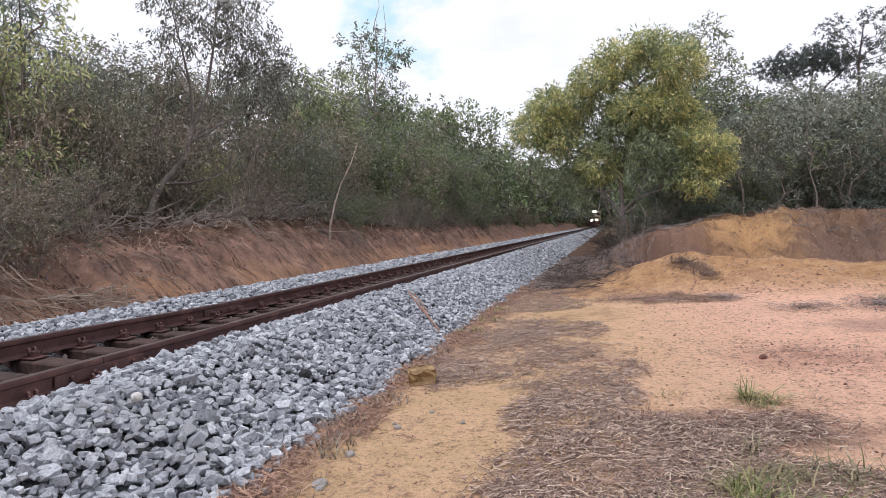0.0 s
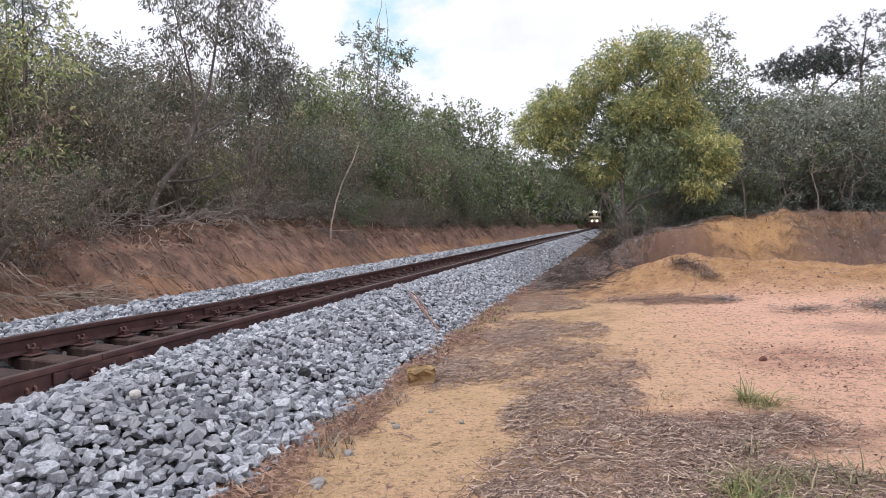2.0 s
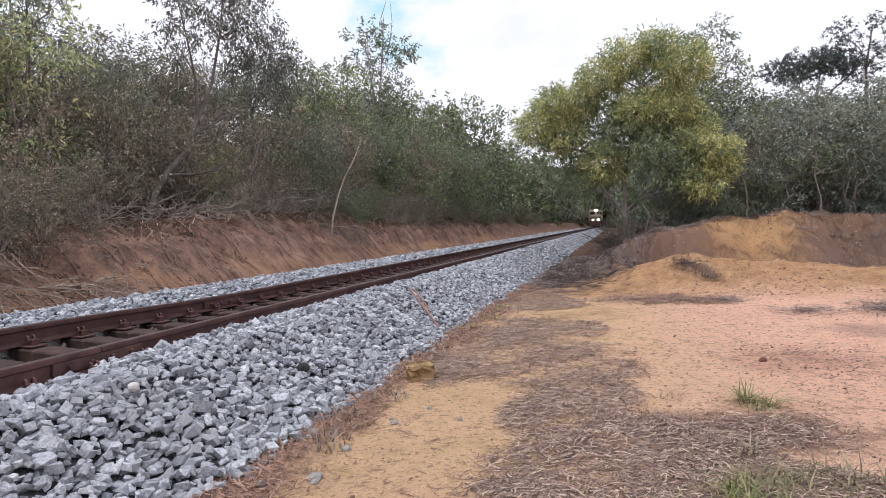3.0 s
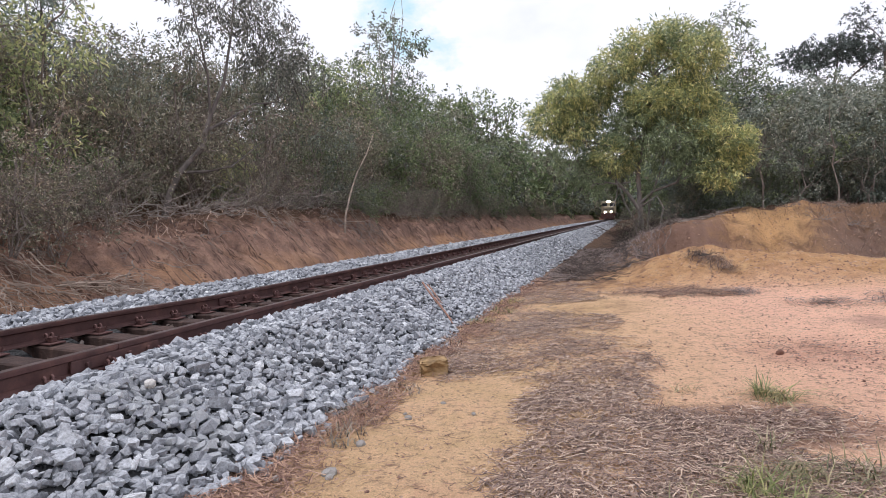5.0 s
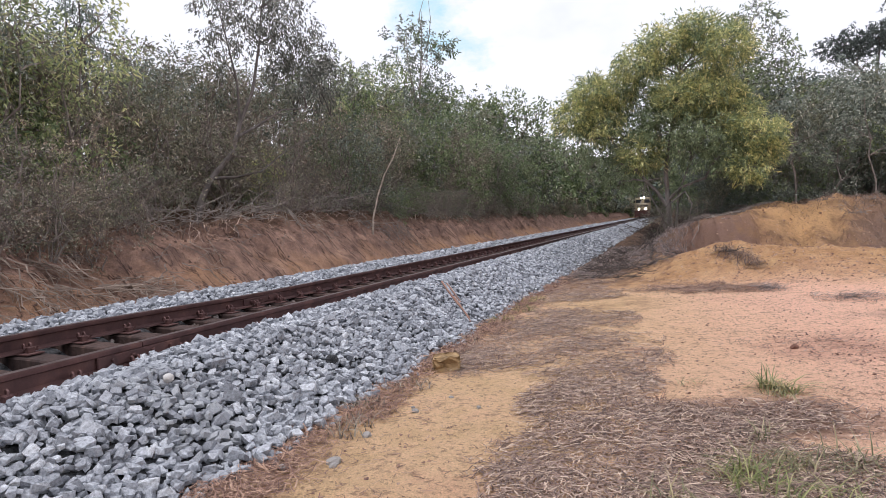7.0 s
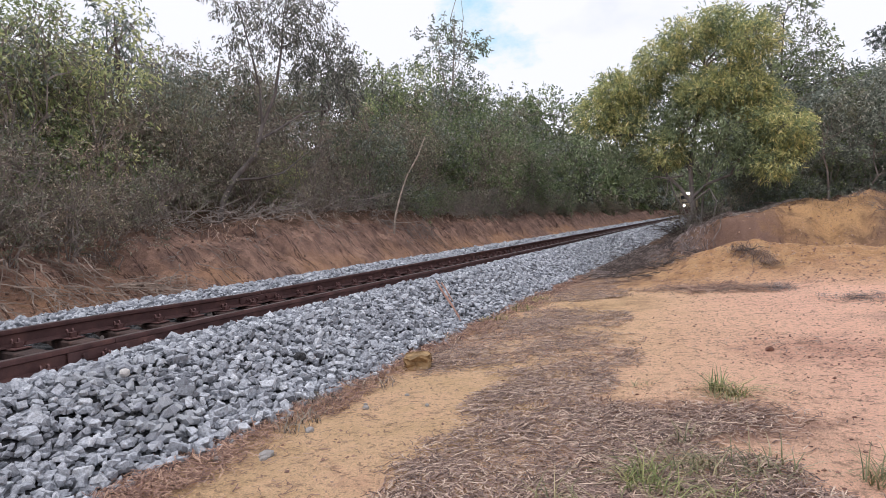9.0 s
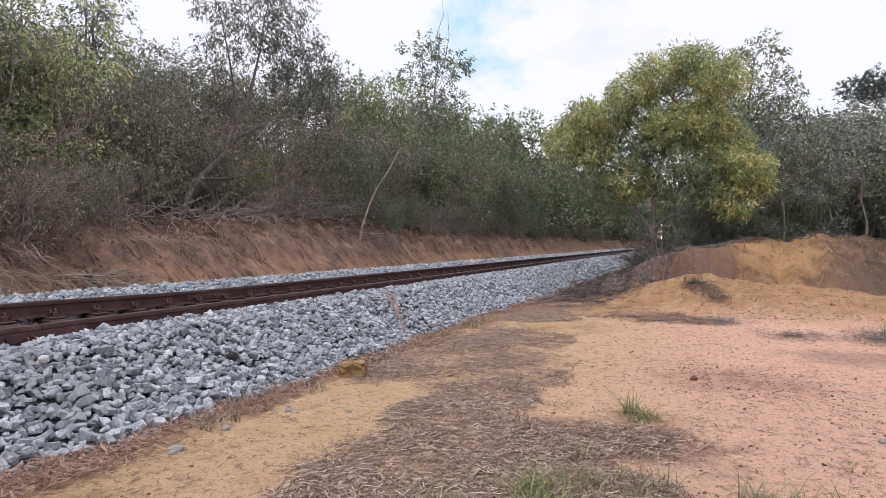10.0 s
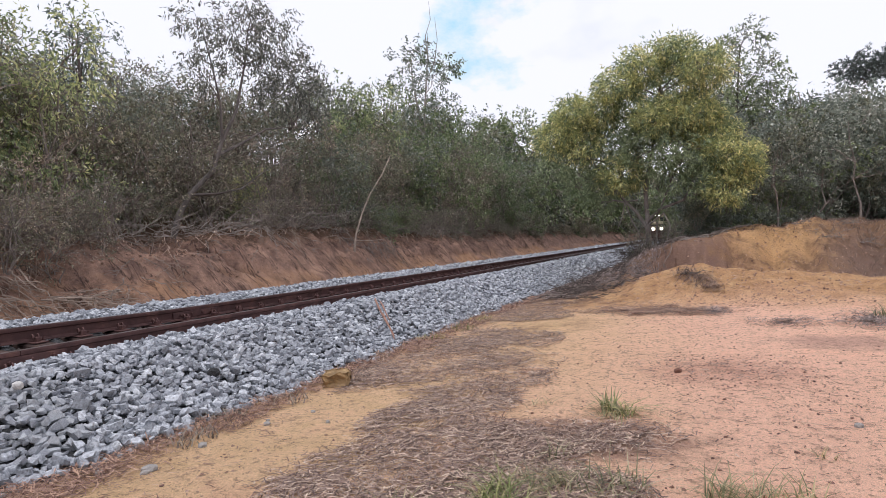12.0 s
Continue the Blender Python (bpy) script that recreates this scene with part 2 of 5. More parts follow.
TWIG = plain("dead_twig", [(0.3, (0.12, 0.098, 0.085)), (0.55, (0.25, 0.21, 0.185)), (0.72, (0.40, 0.35, 0.315))], 5.0, 0.9, 0, 60, 0.4, 0.004)
DUSK = leaf_material("dusky_leaf", [(0.0, (0.035, 0.038, 0.036)), (0.4, (0.072, 0.078, 0.068)), (0.8, (0.115, 0.122, 0.105)), (1.0, (0.26, 0.265, 0.245))], 0.2)
TRUNK = plain("pale_grey_bark", [(0.3, (0.15, 0.13, 0.118)), (0.55, (0.26, 0.232, 0.215)), (0.75, (0.38, 0.345, 0.32))], 7.0, 0.9, 0, 50, 0.8, 0.01, "noise", (1, 1, 0.3))
MIDBARK = plain("grey_bark", [(0.3, (0.07, 0.06, 0.054)), (0.55, (0.135, 0.115, 0.104)), (0.75, (0.25, 0.22, 0.20))], 6.0, 0.9, 0, 50, 0.8, 0.01, "noise", (1, 1, 0.3))
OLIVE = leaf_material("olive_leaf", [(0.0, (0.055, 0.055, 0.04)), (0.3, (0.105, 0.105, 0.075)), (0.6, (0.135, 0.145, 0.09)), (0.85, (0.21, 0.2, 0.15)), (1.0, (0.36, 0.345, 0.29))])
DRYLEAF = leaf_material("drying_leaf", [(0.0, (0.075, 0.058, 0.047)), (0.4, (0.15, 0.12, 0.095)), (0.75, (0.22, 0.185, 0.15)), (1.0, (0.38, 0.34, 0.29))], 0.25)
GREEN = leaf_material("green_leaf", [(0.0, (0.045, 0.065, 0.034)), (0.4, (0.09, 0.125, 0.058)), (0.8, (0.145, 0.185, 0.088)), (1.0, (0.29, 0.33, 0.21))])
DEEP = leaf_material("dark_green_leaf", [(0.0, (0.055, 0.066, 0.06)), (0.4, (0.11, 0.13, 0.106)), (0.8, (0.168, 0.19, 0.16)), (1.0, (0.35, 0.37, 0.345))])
# distance haze put into this leaf colour: lightened and shifted towards blue
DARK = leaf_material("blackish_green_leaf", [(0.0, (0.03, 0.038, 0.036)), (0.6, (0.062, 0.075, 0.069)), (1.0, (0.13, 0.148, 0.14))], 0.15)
# LIME also paints the sunlit clumps of the big tree, MIDGREEN its shaded ones
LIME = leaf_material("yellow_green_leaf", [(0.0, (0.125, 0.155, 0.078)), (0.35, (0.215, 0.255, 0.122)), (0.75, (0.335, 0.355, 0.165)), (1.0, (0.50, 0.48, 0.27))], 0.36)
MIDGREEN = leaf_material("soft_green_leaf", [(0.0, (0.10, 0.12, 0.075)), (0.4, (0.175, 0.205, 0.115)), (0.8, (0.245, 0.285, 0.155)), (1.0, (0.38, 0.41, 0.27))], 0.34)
GRASS = leaf_material("green_grass", [(0.0, (0.075, 0.085, 0.03)), (0.5, (0.165, 0.185, 0.065)), (0.8, (0.29, 0.27, 0.115)), (1.0, (0.45, 0.37, 0.21))], 0.3)
DULLGRASS = leaf_material("yellowing_grass", [(0.0, (0.07, 0.07, 0.035)), (0.4, (0.16, 0.15, 0.075)), (0.8, (0.29, 0.235, 0.135)), (1.0, (0.42, 0.34, 0.23))], 0.25)
STRAW = leaf_material("dry_straw", [(0.0, (0.045, 0.03, 0.028)), (0.35, (0.14, 0.094, 0.082)), (0.7, (0.275, 0.198, 0.165)), (1.0, (0.45, 0.35, 0.285))], 0.1, 0.8)
REDSTRAW = leaf_material("reddish_straw", [(0.0, (0.06, 0.033, 0.028)), (0.5, (0.16, 0.095, 0.075)), (1.0, (0.33, 0.225, 0.17))], 0.1, 0.8)
GREYLITTER = leaf_material("grey_brush", [(0.0, (0.055, 0.04, 0.038)), (0.6, (0.14, 0.105, 0.10)), (1.0, (0.32, 0.255, 0.24))], 0.0, 0.9)
DARKLITTER = leaf_material("dark_leaf_bits", [(0.0, (0.06, 0.035, 0.028)), (0.6, (0.15, 0.09, 0.07)), (1.0, (0.33, 0.22, 0.16))], 0.0, 0.9)
CRUMB = island_stone("soil_crumbs", [(0.0, (0.20, 0.11, 0.085)), (0.4, (0.36, 0.22, 0.16)), (1.0, (0.62, 0.42, 0.30))])
DARKCRUMB = island_stone("dark_red_crumbs", [(0.0, (0.10, 0.05, 0.04)), (0.5, (0.22, 0.115, 0.09)), (1.0, (0.38, 0.23, 0.18))])
BANKCRUMB = island_stone("red_soil_lumps", [(0.0, (0.15, 0.092, 0.07)), (0.5, (0.22, 0.132, 0.098)), (1.0, (0.32, 0.19, 0.13))])
REDWOOD = plain("reddish_wood", [(0.3, (0.20, 0.10, 0.075)), (0.7, (0.40, 0.24, 0.18))], 6.0, 0.85, 0, 60, 0.4, 0.004)
MOSSROCK = plain("yellowish_rock", [(0.3, (0.17, 0.11, 0.055)), (0.55, (0.38, 0.25, 0.12)), (0.75, (0.52, 0.37, 0.21))], 9.0, 0.9, 0, 60, 0.6, 0.01)
CLODMAT = plain("dark_clod", [(0.3, (0.13, 0.06, 0.045)), (0.7, (0.26, 0.13, 0.09))], 12.0, 0.95, 0, 80, 0.6, 0.01)
PLAINSTONE = plain("greyish_stone", [(0.3, (0.22, 0.205, 0.195)), (0.7, (0.46, 0.43, 0.40))], 20.0, 0.85, 0, 90, 0.6, 0.005)
WHITE_STONE = plain("white_stone", [(0.3, (0.50, 0.48, 0.46)), (0.7, (0.72, 0.70, 0.67))], 14.0, 0.85, 0, 80, 0.5, 0.005)
YELLOW = plain("weathered_yellow_paint", [(0.3, (0.26, 0.215, 0.14)), (0.7, (0.44, 0.375, 0.26))], 1.5, 0.5, 0, 12, 0.1, 0.005)
DARKPAINT = plain("dark_grey_paint", [(0.3, (0.035, 0.033, 0.032)), (0.7, (0.085, 0.078, 0.072))], 1.5, 0.6, 0, 12, 0.1, 0.005)
PANE = plain("dark_window_glass", [(0.3, (0.02, 0.022, 0.025)), (0.7, (0.035, 0.038, 0.042))], 1.0, 0.08, 0, 5, 0.0, 0.001)
REDPAINT = plain("faded_red_paint", [(0.3, (0.075, 0.03, 0.026)), (0.7, (0.13, 0.05, 0.042))], 1.5, 0.55, 0, 12, 0.1, 0.005)
LAMP = glow_material("headlight_lens", (1.0, 0.90, 0.72), 28.0)


# ---- helpers of this scene ----
def part(name, bm, material, parent, label="", smooth=False):
    """One mesh under a thing. bm: a bmesh, or (vertices, faces)."""
    me = bpy.data.meshes.new(name)
    if isinstance(bm, bmesh.types.BMesh):
        bm.to_mesh(me)
        bm.free()
    else:
        me.from_pydata([tuple(v) for v in bm[0]], [], bm[1])
    me.materials.append(material)
    if smooth:
        me.polygons.foreach_set("use_smooth", np.ones(len(me.polygons), dtype=bool))
    ob = new(name, me)
    ob.parent = parent
    return tagged(ob, label)


def thing(name, m, label, category, group="", kind=""):
    ob = new(name)
    ob.matrix_basis = m
    return tagged(ob, label, category, group, kind)


def array_mesh(name, V, F, material):
    """A mesh from arrays: V (n, 3), F (m, k), all faces with k corners."""
    me = bpy.data.meshes.new(name)
    V, F = np.asarray(V, dtype=np.float32), np.asarray(F, dtype=np.int32)
    k = F.shape[1]
    me.vertices.add(len(V))
    me.vertices.foreach_set("co", V.ravel())
    me.loops.add(F.size)
    me.loops.foreach_set("vertex_index", F.ravel())
    me.polygons.add(len(F))
    me.polygons.foreach_set("loop_start", np.arange(len(F), dtype=np.int32) * k)
    me.update(calc_edges=True)
    me.shade_flat()
    me.materials.append(material)
    return me


def lattice(ix, iy, seed):
    h = (ix.astype(np.int64) * 374761393 + iy.astype(np.int64) * 668265263 + seed * 974711) & 0xFFFFFFFF
    h = ((h ^ (h >> 13)) * 1274126177) & 0xFFFFFFFF
    return ((h ^ (h >> 16)) & 0xFFFF) / 65535.0


def wave(x, y, seed=0):
    """Smooth random field, -1 to 1, cells of 1 m."""
    x, y = np.asarray(x, float), np.asarray(y, float)
    ix, iy = np.floor(x), np.floor(y)
    fx, fy = x - ix, y - iy
    fx, fy = fx * fx * (3 - 2 * fx), fy * fy * (3 - 2 * fy)
    a, b = lattice(ix, iy, seed), lattice(ix + 1, iy, seed)
    c, d = lattice(ix, iy + 1, seed), lattice(ix + 1, iy + 1, seed)
    return 2 * (a + (b - a) * fx + (c - a) * fy + (a - b - c + d) * fx * fy) - 1


def rough_field(x, y, seed=0):
    return wave(x, y, seed) + 0.5 * wave(x * 2.1, y * 2.1, seed + 1) + 0.25 * wave(x * 4.3, y * 4.3, seed + 2)


def smooth_step(a, b, v):
    u = np.clip((v - a) / (b - a), 0, 1)
    return u * u * (3 - 2 * u)


NEAR, FAR, MIDDLE = -3.2, -4.27, -3.735


def ground_z(x, y):
    x, y = np.asarray(x, float), np.asarray(y, float)
    # open ground beside the track
    z = -0.55 + np.clip(0.036 * (x + 1.8), -0.02, 0.35) + 0.016 * rough_field(x * 0.9, y * 0.9, 3) + 0.011 * wave(x * 4, y * 4, 9) + 0.006 * wave(x * 8.7, y * 8.7, 10)
    # loose mound in front of the terrace
    crest = np.interp(x, [-0.3, 0.2, 0.6, 1.2, 1.8, 2.6, 3.5, 4.3, 5.2, 7, 12], [0, 0.06, 0.34, 0.50, 0.60, 0.55, 0.42, 0.30, 0.34, 0.5, 0.4])
    line = 14.0 + 0.35 * wave(x * 0.7, x * 0.0, 5) - 0.12 * np.clip(x - 2, 0, 6)
    rise = np.where(y < line, smooth_step(line - 2.3, line, y), 1 - 0.8 * smooth_step(line, line + 1.2, y))
    z = z + crest * rise * (1 + 0.15 * rough_field(x * 2.2, y * 2.2, 21) + 0.07 * rough_field(x * 5.5, y * 5.5, 22))
    # terrace with a cut face, on which the big tree stands
    top = np.interp(x, [-1.5, -1.15, -0.5, 0.0, 0.5, 1.3, 1.9, 2.8, 3.9, 5.2, 6.6, 12, 30], [-0.62, -0.5, -0.25, 0.0, 0.27, 0.62, 0.70, 0.88, 0.97, 1.0, 0.92, 1.0, 1.6])
    face = smooth_step(np.interp(x, [-0.2, 0.9], [12.4, 15.3]), np.interp(x, [-0.2, 0.9], [17.5, 16.0]) + np.clip(x - 1.5, 0, 2.0) * 0.9, y + 0.35 * rough_field(x * 1.6, y * 0.5, 31) + 0.16 * wave(x * 6.5, y * 0.4, 35) + 0.08 * wave(x * 13, y * 0.7, 36))
    top = top + 0.09 * rough_field(x * 1.7, y * 1.7, 33) + 0.045 * rough_field(x * 4.5, y * 4.5, 37) + 0.02 * np.clip(y - 20, 0, 60) * smooth_step(1.0, 3.0, x)
    top = top - 0.55 * smooth_step(18.2, 21.5, y) * (1 - smooth_step(0.3, 1.8, x))
    z = np.where(x > -1.7, z + np.clip(top - z, 0, 9) * face, z)
    # the cutting beyond the track
    prof = np.interp(-x, [4.8, 5.9, 6.4, 6.75, 7.2, 7.8, 8.4, 9.2, 12, 20, 60, 200], [-0.35, -0.26, -0.18, 0.10, 0.50, 0.74, 0.86, 0.98, 1.35, 2.1, 4.0, 6.0])
    prof = prof + 0.27 * smooth_step(10, 15, y) * smooth_step(6.6, 8.0, -x)
    on = smooth_step(6.5, 7.0, -x) * (1 - smooth_step(8.2, 9.0, -x))
    gully = -(1 - np.abs(wave(y * 1.9 - x * 1.0, x * 0.3, 41))) ** 4 * 0.5 + 0.07 + 0.15 * rough_field(y * 1.3, x * 1.3, 43) + 0.07 * wave(y * 4.5, x * 3.5, 45) - 0.13 * (1 - np.abs(wave(y * 4.1 + x * 1.7, x * 1.2, 46))) ** 5 + 0.03 * wave(y * 9, x * 9, 48)
    prof = prof + on * gully + 0.12 * (-x > 6.5) * wave(y * 0.25, x * 0.2, 47)
    return np.where(x < -4.6, prof, z)


def ballast_z(x, y):
    x, y = np.asarray(x, float), np.asarray(y, float)
    toe = 0.09 * rough_field(y * 1.1, y * 0 + 0.5, 51)
    low = 0.05 * (1 - smooth_step(3.5, 4.3, y)) * smooth_step(-2.6, -3.0, x)
    near = -low + np.interp(x + toe * smooth_step(-3.0, -1.8, x), [-3.735, -3.30, -3.16, -2.95, -2.6, -1.98, -1.62, -1.4], [-0.21, -0.215, -0.13, -0.088, -0.105, -0.44, -0.60, -0.70])
    far = np.interp(-x, [3.735, 4.17, 4.33, 4.6, 5.1, 5.5, 5.95, 6.35], [-0.21, -0.215, -0.12, -0.075, -0.035, -0.05, -0.22, -0.46])
    return np.where(x > MIDDLE, near, far)


def tube(pts, radii, sides=5):
    """A tapered round branch along points: vertices and faces."""
    pts = [Vector(p) for p in pts]
    V, F = [], []
    side = Vector((0.3, 0.9, 0.2))
    for i, (p, r) in enumerate(zip(pts, radii)):
        d = (pts[min(i + 1, len(pts) - 1)] - pts[max(i - 1, 0)]).normalized()
        a = d.cross(side)
        a = (a if a.length > 0.05 else d.cross(Vector((1, 0, 0)))).normalized()
        b = d.cross(a)
        for k in range(sides):
            t = 2 * math.pi * k / sides
            V.append(p + (a * math.cos(t) + b * math.sin(t)) * r)
    for i in range(len(pts) - 1):
        for k in range(sides):
            j = (k + 1) % sides
            F.append((i * sides + k, i * sides + j, (i + 1) * sides + j, (i + 1) * sides + k))
    return V, F


def gather(pieces):
    V, F = [], []
    for v, f in pieces:
        o = len(V)
        V += list(v)
        F += [tuple(i + o for i in q) for q in f]
    return V, F


def bent(a, b, rng, sag=0.0, wob=0.12, n=5):
    """Points of a crooked branch from a to b."""
    a, b = Vector(a), Vector(b)
    ln = (b - a).length
    out = []
    for i in range(n + 1):
        t = i / n
        p = a.lerp(b, t)
        k = math.sin(math.pi * t) * ln
        out.append(p + Vector((rng.uniform(-1, 1), rng.uniform(-1, 1), rng.uniform(-0.6, 0.6))) * wob * k * 0.6 + Vector((0, 0, sag * k)))
    return out


def leaf_mesh(name, at, heading, length, width, material, rng, plainer=False):
    """Pointed leaves, each one a folded quad, or a triangle on far trees: where it sits and which way it points."""
    n = len(at)
    d = heading / np.linalg.norm(heading, axis=1, keepdims=True)
    s = np.cross(d, rng.normal(size=(n, 3)))
    s /= np.maximum(np.linalg.norm(s, axis=1, keepdims=True), 1e-6)
    u = np.cross(s, d)
    L = length * rng.uniform(0.6, 1.3, (n, 1))
    W = width * rng.uniform(0.7, 1.3, (n, 1))
    if plainer:
        V = np.stack([at + s * W * 0.5, at - s * W * 0.5, at + d * L], 1)
        return array_mesh(name, V.reshape(-1, 3), np.arange(3 * n).reshape(n, 3), material)
    V = np.empty((n, 4, 3))
    V[:, 0], V[:, 2] = at, at + d * L - u * L * 0.12
    mid = at + d * L * 0.45 + u * L * 0.06
    V[:, 1], V[:, 3] = mid + s * W * 0.5, mid - s * W * 0.5
    return array_mesh(name, V.reshape(-1, 3), np.arange(4 * n).reshape(n, 4), material)


def crown_points(lobes, sprigs, each, reach, rng, droop=0.3, shell=0.55):
    """Leaves in sprigs over the lobes (x, y, z, rx, rz): their places and headings."""
    lobes = np.asarray(lobes, float)
    w = (lobes[:, 3] ** 2 * lobes[:, 4]) ** 0.7
    pick = rng.choice(len(lobes), sprigs, p=w / w.sum())
    d = rng.normal(size=(sprigs, 3))
    d /= np.linalg.norm(d, axis=1, keepdims=True)
    r = shell + (1.08 - shell) * rng.random((sprigs, 1)) ** 0.6
    size = np.stack([lobes[pick, 3], lobes[pick, 3], lobes[pick, 4]], 1)
    c = lobes[pick, :3] + d * r * size
    out = d + rng.normal(size=(sprigs, 3)) * 0.5 - np.array([0, 0, droop])
    out /= np.linalg.norm(out, axis=1, keepdims=True)
    along = rng.random((sprigs, each, 1))
    at = c[:, None] + out[:, None] * along * reach + rng.normal(size=(sprigs, each, 3)) * reach * 0.16
    head = out[:, None] * 0.7 + rng.normal(size=(sprigs, each, 3)) * 0.65 - np.array([0, 0, droop * 1.1])
    return at.reshape(-1, 3), head.reshape(-1, 3), c


def plant(name, m, label, category, seed, lobes, trunk, sprigs, each, leaf, leaf_mat, bark, reach=0.35, droop=0.3, shell=0.55, twigs=40, limb=0.035, group="", second=None, first=None, plainer=False):
    """A tree or shrub: stems with limbs to each lobe of its crown, twigs, and a crown of single leaves."""
    rng, nr = random.Random(seed), np.random.default_rng(seed)
    root = thing(name, m, label, category, group)
    at, head, tips = crown_points(first or lobes, sprigs, each, reach, nr, droop, shell)
    wood = []
    for pts, radii in trunk:
        wood.append(tube(pts, radii, 7 if limb > 0.0195 else 4))
    ends = [Vector(p) for pts, _ in trunk for p in pts[len(pts) // 3:]]
    part("trunk", gather(wood), bark, root, smooth=True)
    limbs = []
    for lx, ly, lz, rx, rz in lobes:
        c = Vector((lx, ly, lz))
        base = min((e for e in ends if e.z < lz), key=lambda e: (e - c).length, default=ends[0])
        p = bent(base, c, rng, 0.03, 0.16, 5)
        piece = [tube(p, [limb * (1 - 0.14 * i) for i in range(6)], 5 if limb > 0.0195 else 3)]
        for _ in range(3):
            e = c + Vector((rng.uniform(-1, 1) * rx, rng.uniform(-1, 1) * rx, rng.uniform(-0.7, 1) * rz)) * 0.8
            piece.append(tube(bent(p[rng.randint(2, 5)], e, rng, 0.02, 0.15, 3), [limb * 0.42, limb * 0.33, limb * 0.22, limb * 0.1], 4 if limb > 0.0195 else 3))
        if limb > 0.0195:
            part("limb", gather(piece), bark, root)
        else:
            limbs += piece
    for t in nr.choice(len(tips), min(twigs, len(tips)), replace=False):
        e = Vector(tips[t])
        c = Vector(min(lobes, key=lambda q: (Vector(q[:3]) - e).length)[:3])
        limbs.append(tube(bent(c.lerp(e, 0.3), e, rng, 0.0, 0.2, 3), [0.011, 0.009, 0.006, 0.003], 3))
    tagged(part("brushwood", gather(limbs), bark, root), kind="stuff")
    me = leaf_mesh("crown", at, head, leaf[0], leaf[1], leaf_mat, nr, plainer)
    ob = new("crown", me)
    ob.parent = root
    if second:
        at, head, _ = crown_points(second[2] if len(second) > 2 else lobes[1::2], int(sprigs * second[1]), each, reach, nr, droop, shell)
        ob = new("crown", leaf_mesh("crown", at, head, leaf[0], leaf[1], second[0], nr, plainer))
        ob.parent = root
    return root


# ---- ground ----
def lines(*runs):
    out = []
    for a, b, step in runs:
        out += list(np.arange(a, b - 1e-6, step))
    return np.array(out)


gx = lines((-900, -100, 200), (-100, -20, 10), (-20, -9, 0.6), (-9, -5.8, 0.085), (-5.8, -2, 0.3), (-2, 7, 0.1), (7, 14, 0.4), (14, 40, 3), (40, 100, 12), (100, 901, 200))
gy = lines((-900, -60, 120), (-60, 0, 6), (0, 2, 0.25), (2, 20, 0.1), (20, 40, 0.3), (40, 100, 1.5), (100, 300, 10), (300, 3001, 300))
GX, GY = np.meshgrid(gx, gy)
GZ = ground_z(GX, GY)
nx, ny = len(gx), len(gy)
idx = np.arange(nx * ny).reshape(ny, nx)
quads = np.stack([idx[:-1, :-1], idx[:-1, 1:], idx[1:, 1:], idx[1:, :-1]], -1).reshape(-1, 4)
me = array_mesh("ground", np.stack([GX, GY, GZ], -1).reshape(-1, 3), quads, SOIL)
me.polygons.foreach_set("use_smooth", np.ones(len(me.polygons), dtype=bool))
ground = tagged(new("ground", me), "bare sandy orange soil with a red cutting and ochre mounds", "ground", kind="structure")

# ---- ballast ----
bx = lines((-6.35, -1.39, 0.09))
by = lines((-30, 0, 1), (0, 40, 0.14), (40, 300.1, 2))
BX, BY = np.meshgrid(bx, by)
BZ = ballast_z(BX, BY) - 0.035 + 0.012 * wave(BX * 9, BY * 9, 61)
idx = np.arange(BX.size).reshape(BX.shape)
quads = np.stack([idx[:-1, :-1], idx[:-1, 1:], idx[1:, 1:], idx[1:, :-1]], -1).reshape(-1, 4)
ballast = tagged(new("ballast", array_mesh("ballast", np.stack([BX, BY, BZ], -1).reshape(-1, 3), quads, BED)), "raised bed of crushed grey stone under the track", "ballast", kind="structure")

nr = np.random.default_rng(5)
SHAPES = []
for k in range(14):
    bm = bmesh.new()
    wide, tall = nr.uniform(0.68, 0.95), nr.uniform(0.48, 0.72)
    for corner in itertools.product((-1, 1), repeat=3):
        for _ in range(2 if nr.random() < 0.6 else 1):
            q = np.array(corner) * nr.uniform(0.32, 1.0, 3)
            bm.verts.new(Vector((q[0] * 1.1, q[1] * wide, q[2] * tall)))
    bmesh.ops.convex_hull(bm, input=bm.verts[:])
    for v in [v for v in bm.verts if not v.link_faces]:
        bm.verts.remove(v)
    bm.verts.index_update()
    SHAPES.append((np.array([v.co[:] for v in bm.verts]), np.array([[v.index for v in f.verts] for f in bm.faces])))
    bm.free()


def turns(n, gen, flat=0.42):
    """Random turns, mostly lying on the broad side."""
    a, b, c = gen.uniform(0, 2 * math.pi, n), gen.normal(0, flat, n), gen.normal(0, flat, n)
    ca, sa, cb, sb, cc, sc = np.cos(a), np.sin(a), np.cos(b), np.sin(b), np.cos(c), np.sin(c)
    z = np.zeros(n)
    o = np.ones(n)
    A = np.stack([np.stack([ca, -sa, z], -1), np.stack([sa, ca, z], -1), np.stack([z, z, o], -1)], 1)
    B = np.stack([np.stack([cb, z, sb], -1), np.stack([z, o, z], -1), np.stack([-sb, z, cb], -1)], 1)
    C = np.stack([np.stack([o, z, z], -1), np.stack([z, cc, -sc], -1), np.stack([z, sc, cc], -1)], 1)
    return A @ B @ C


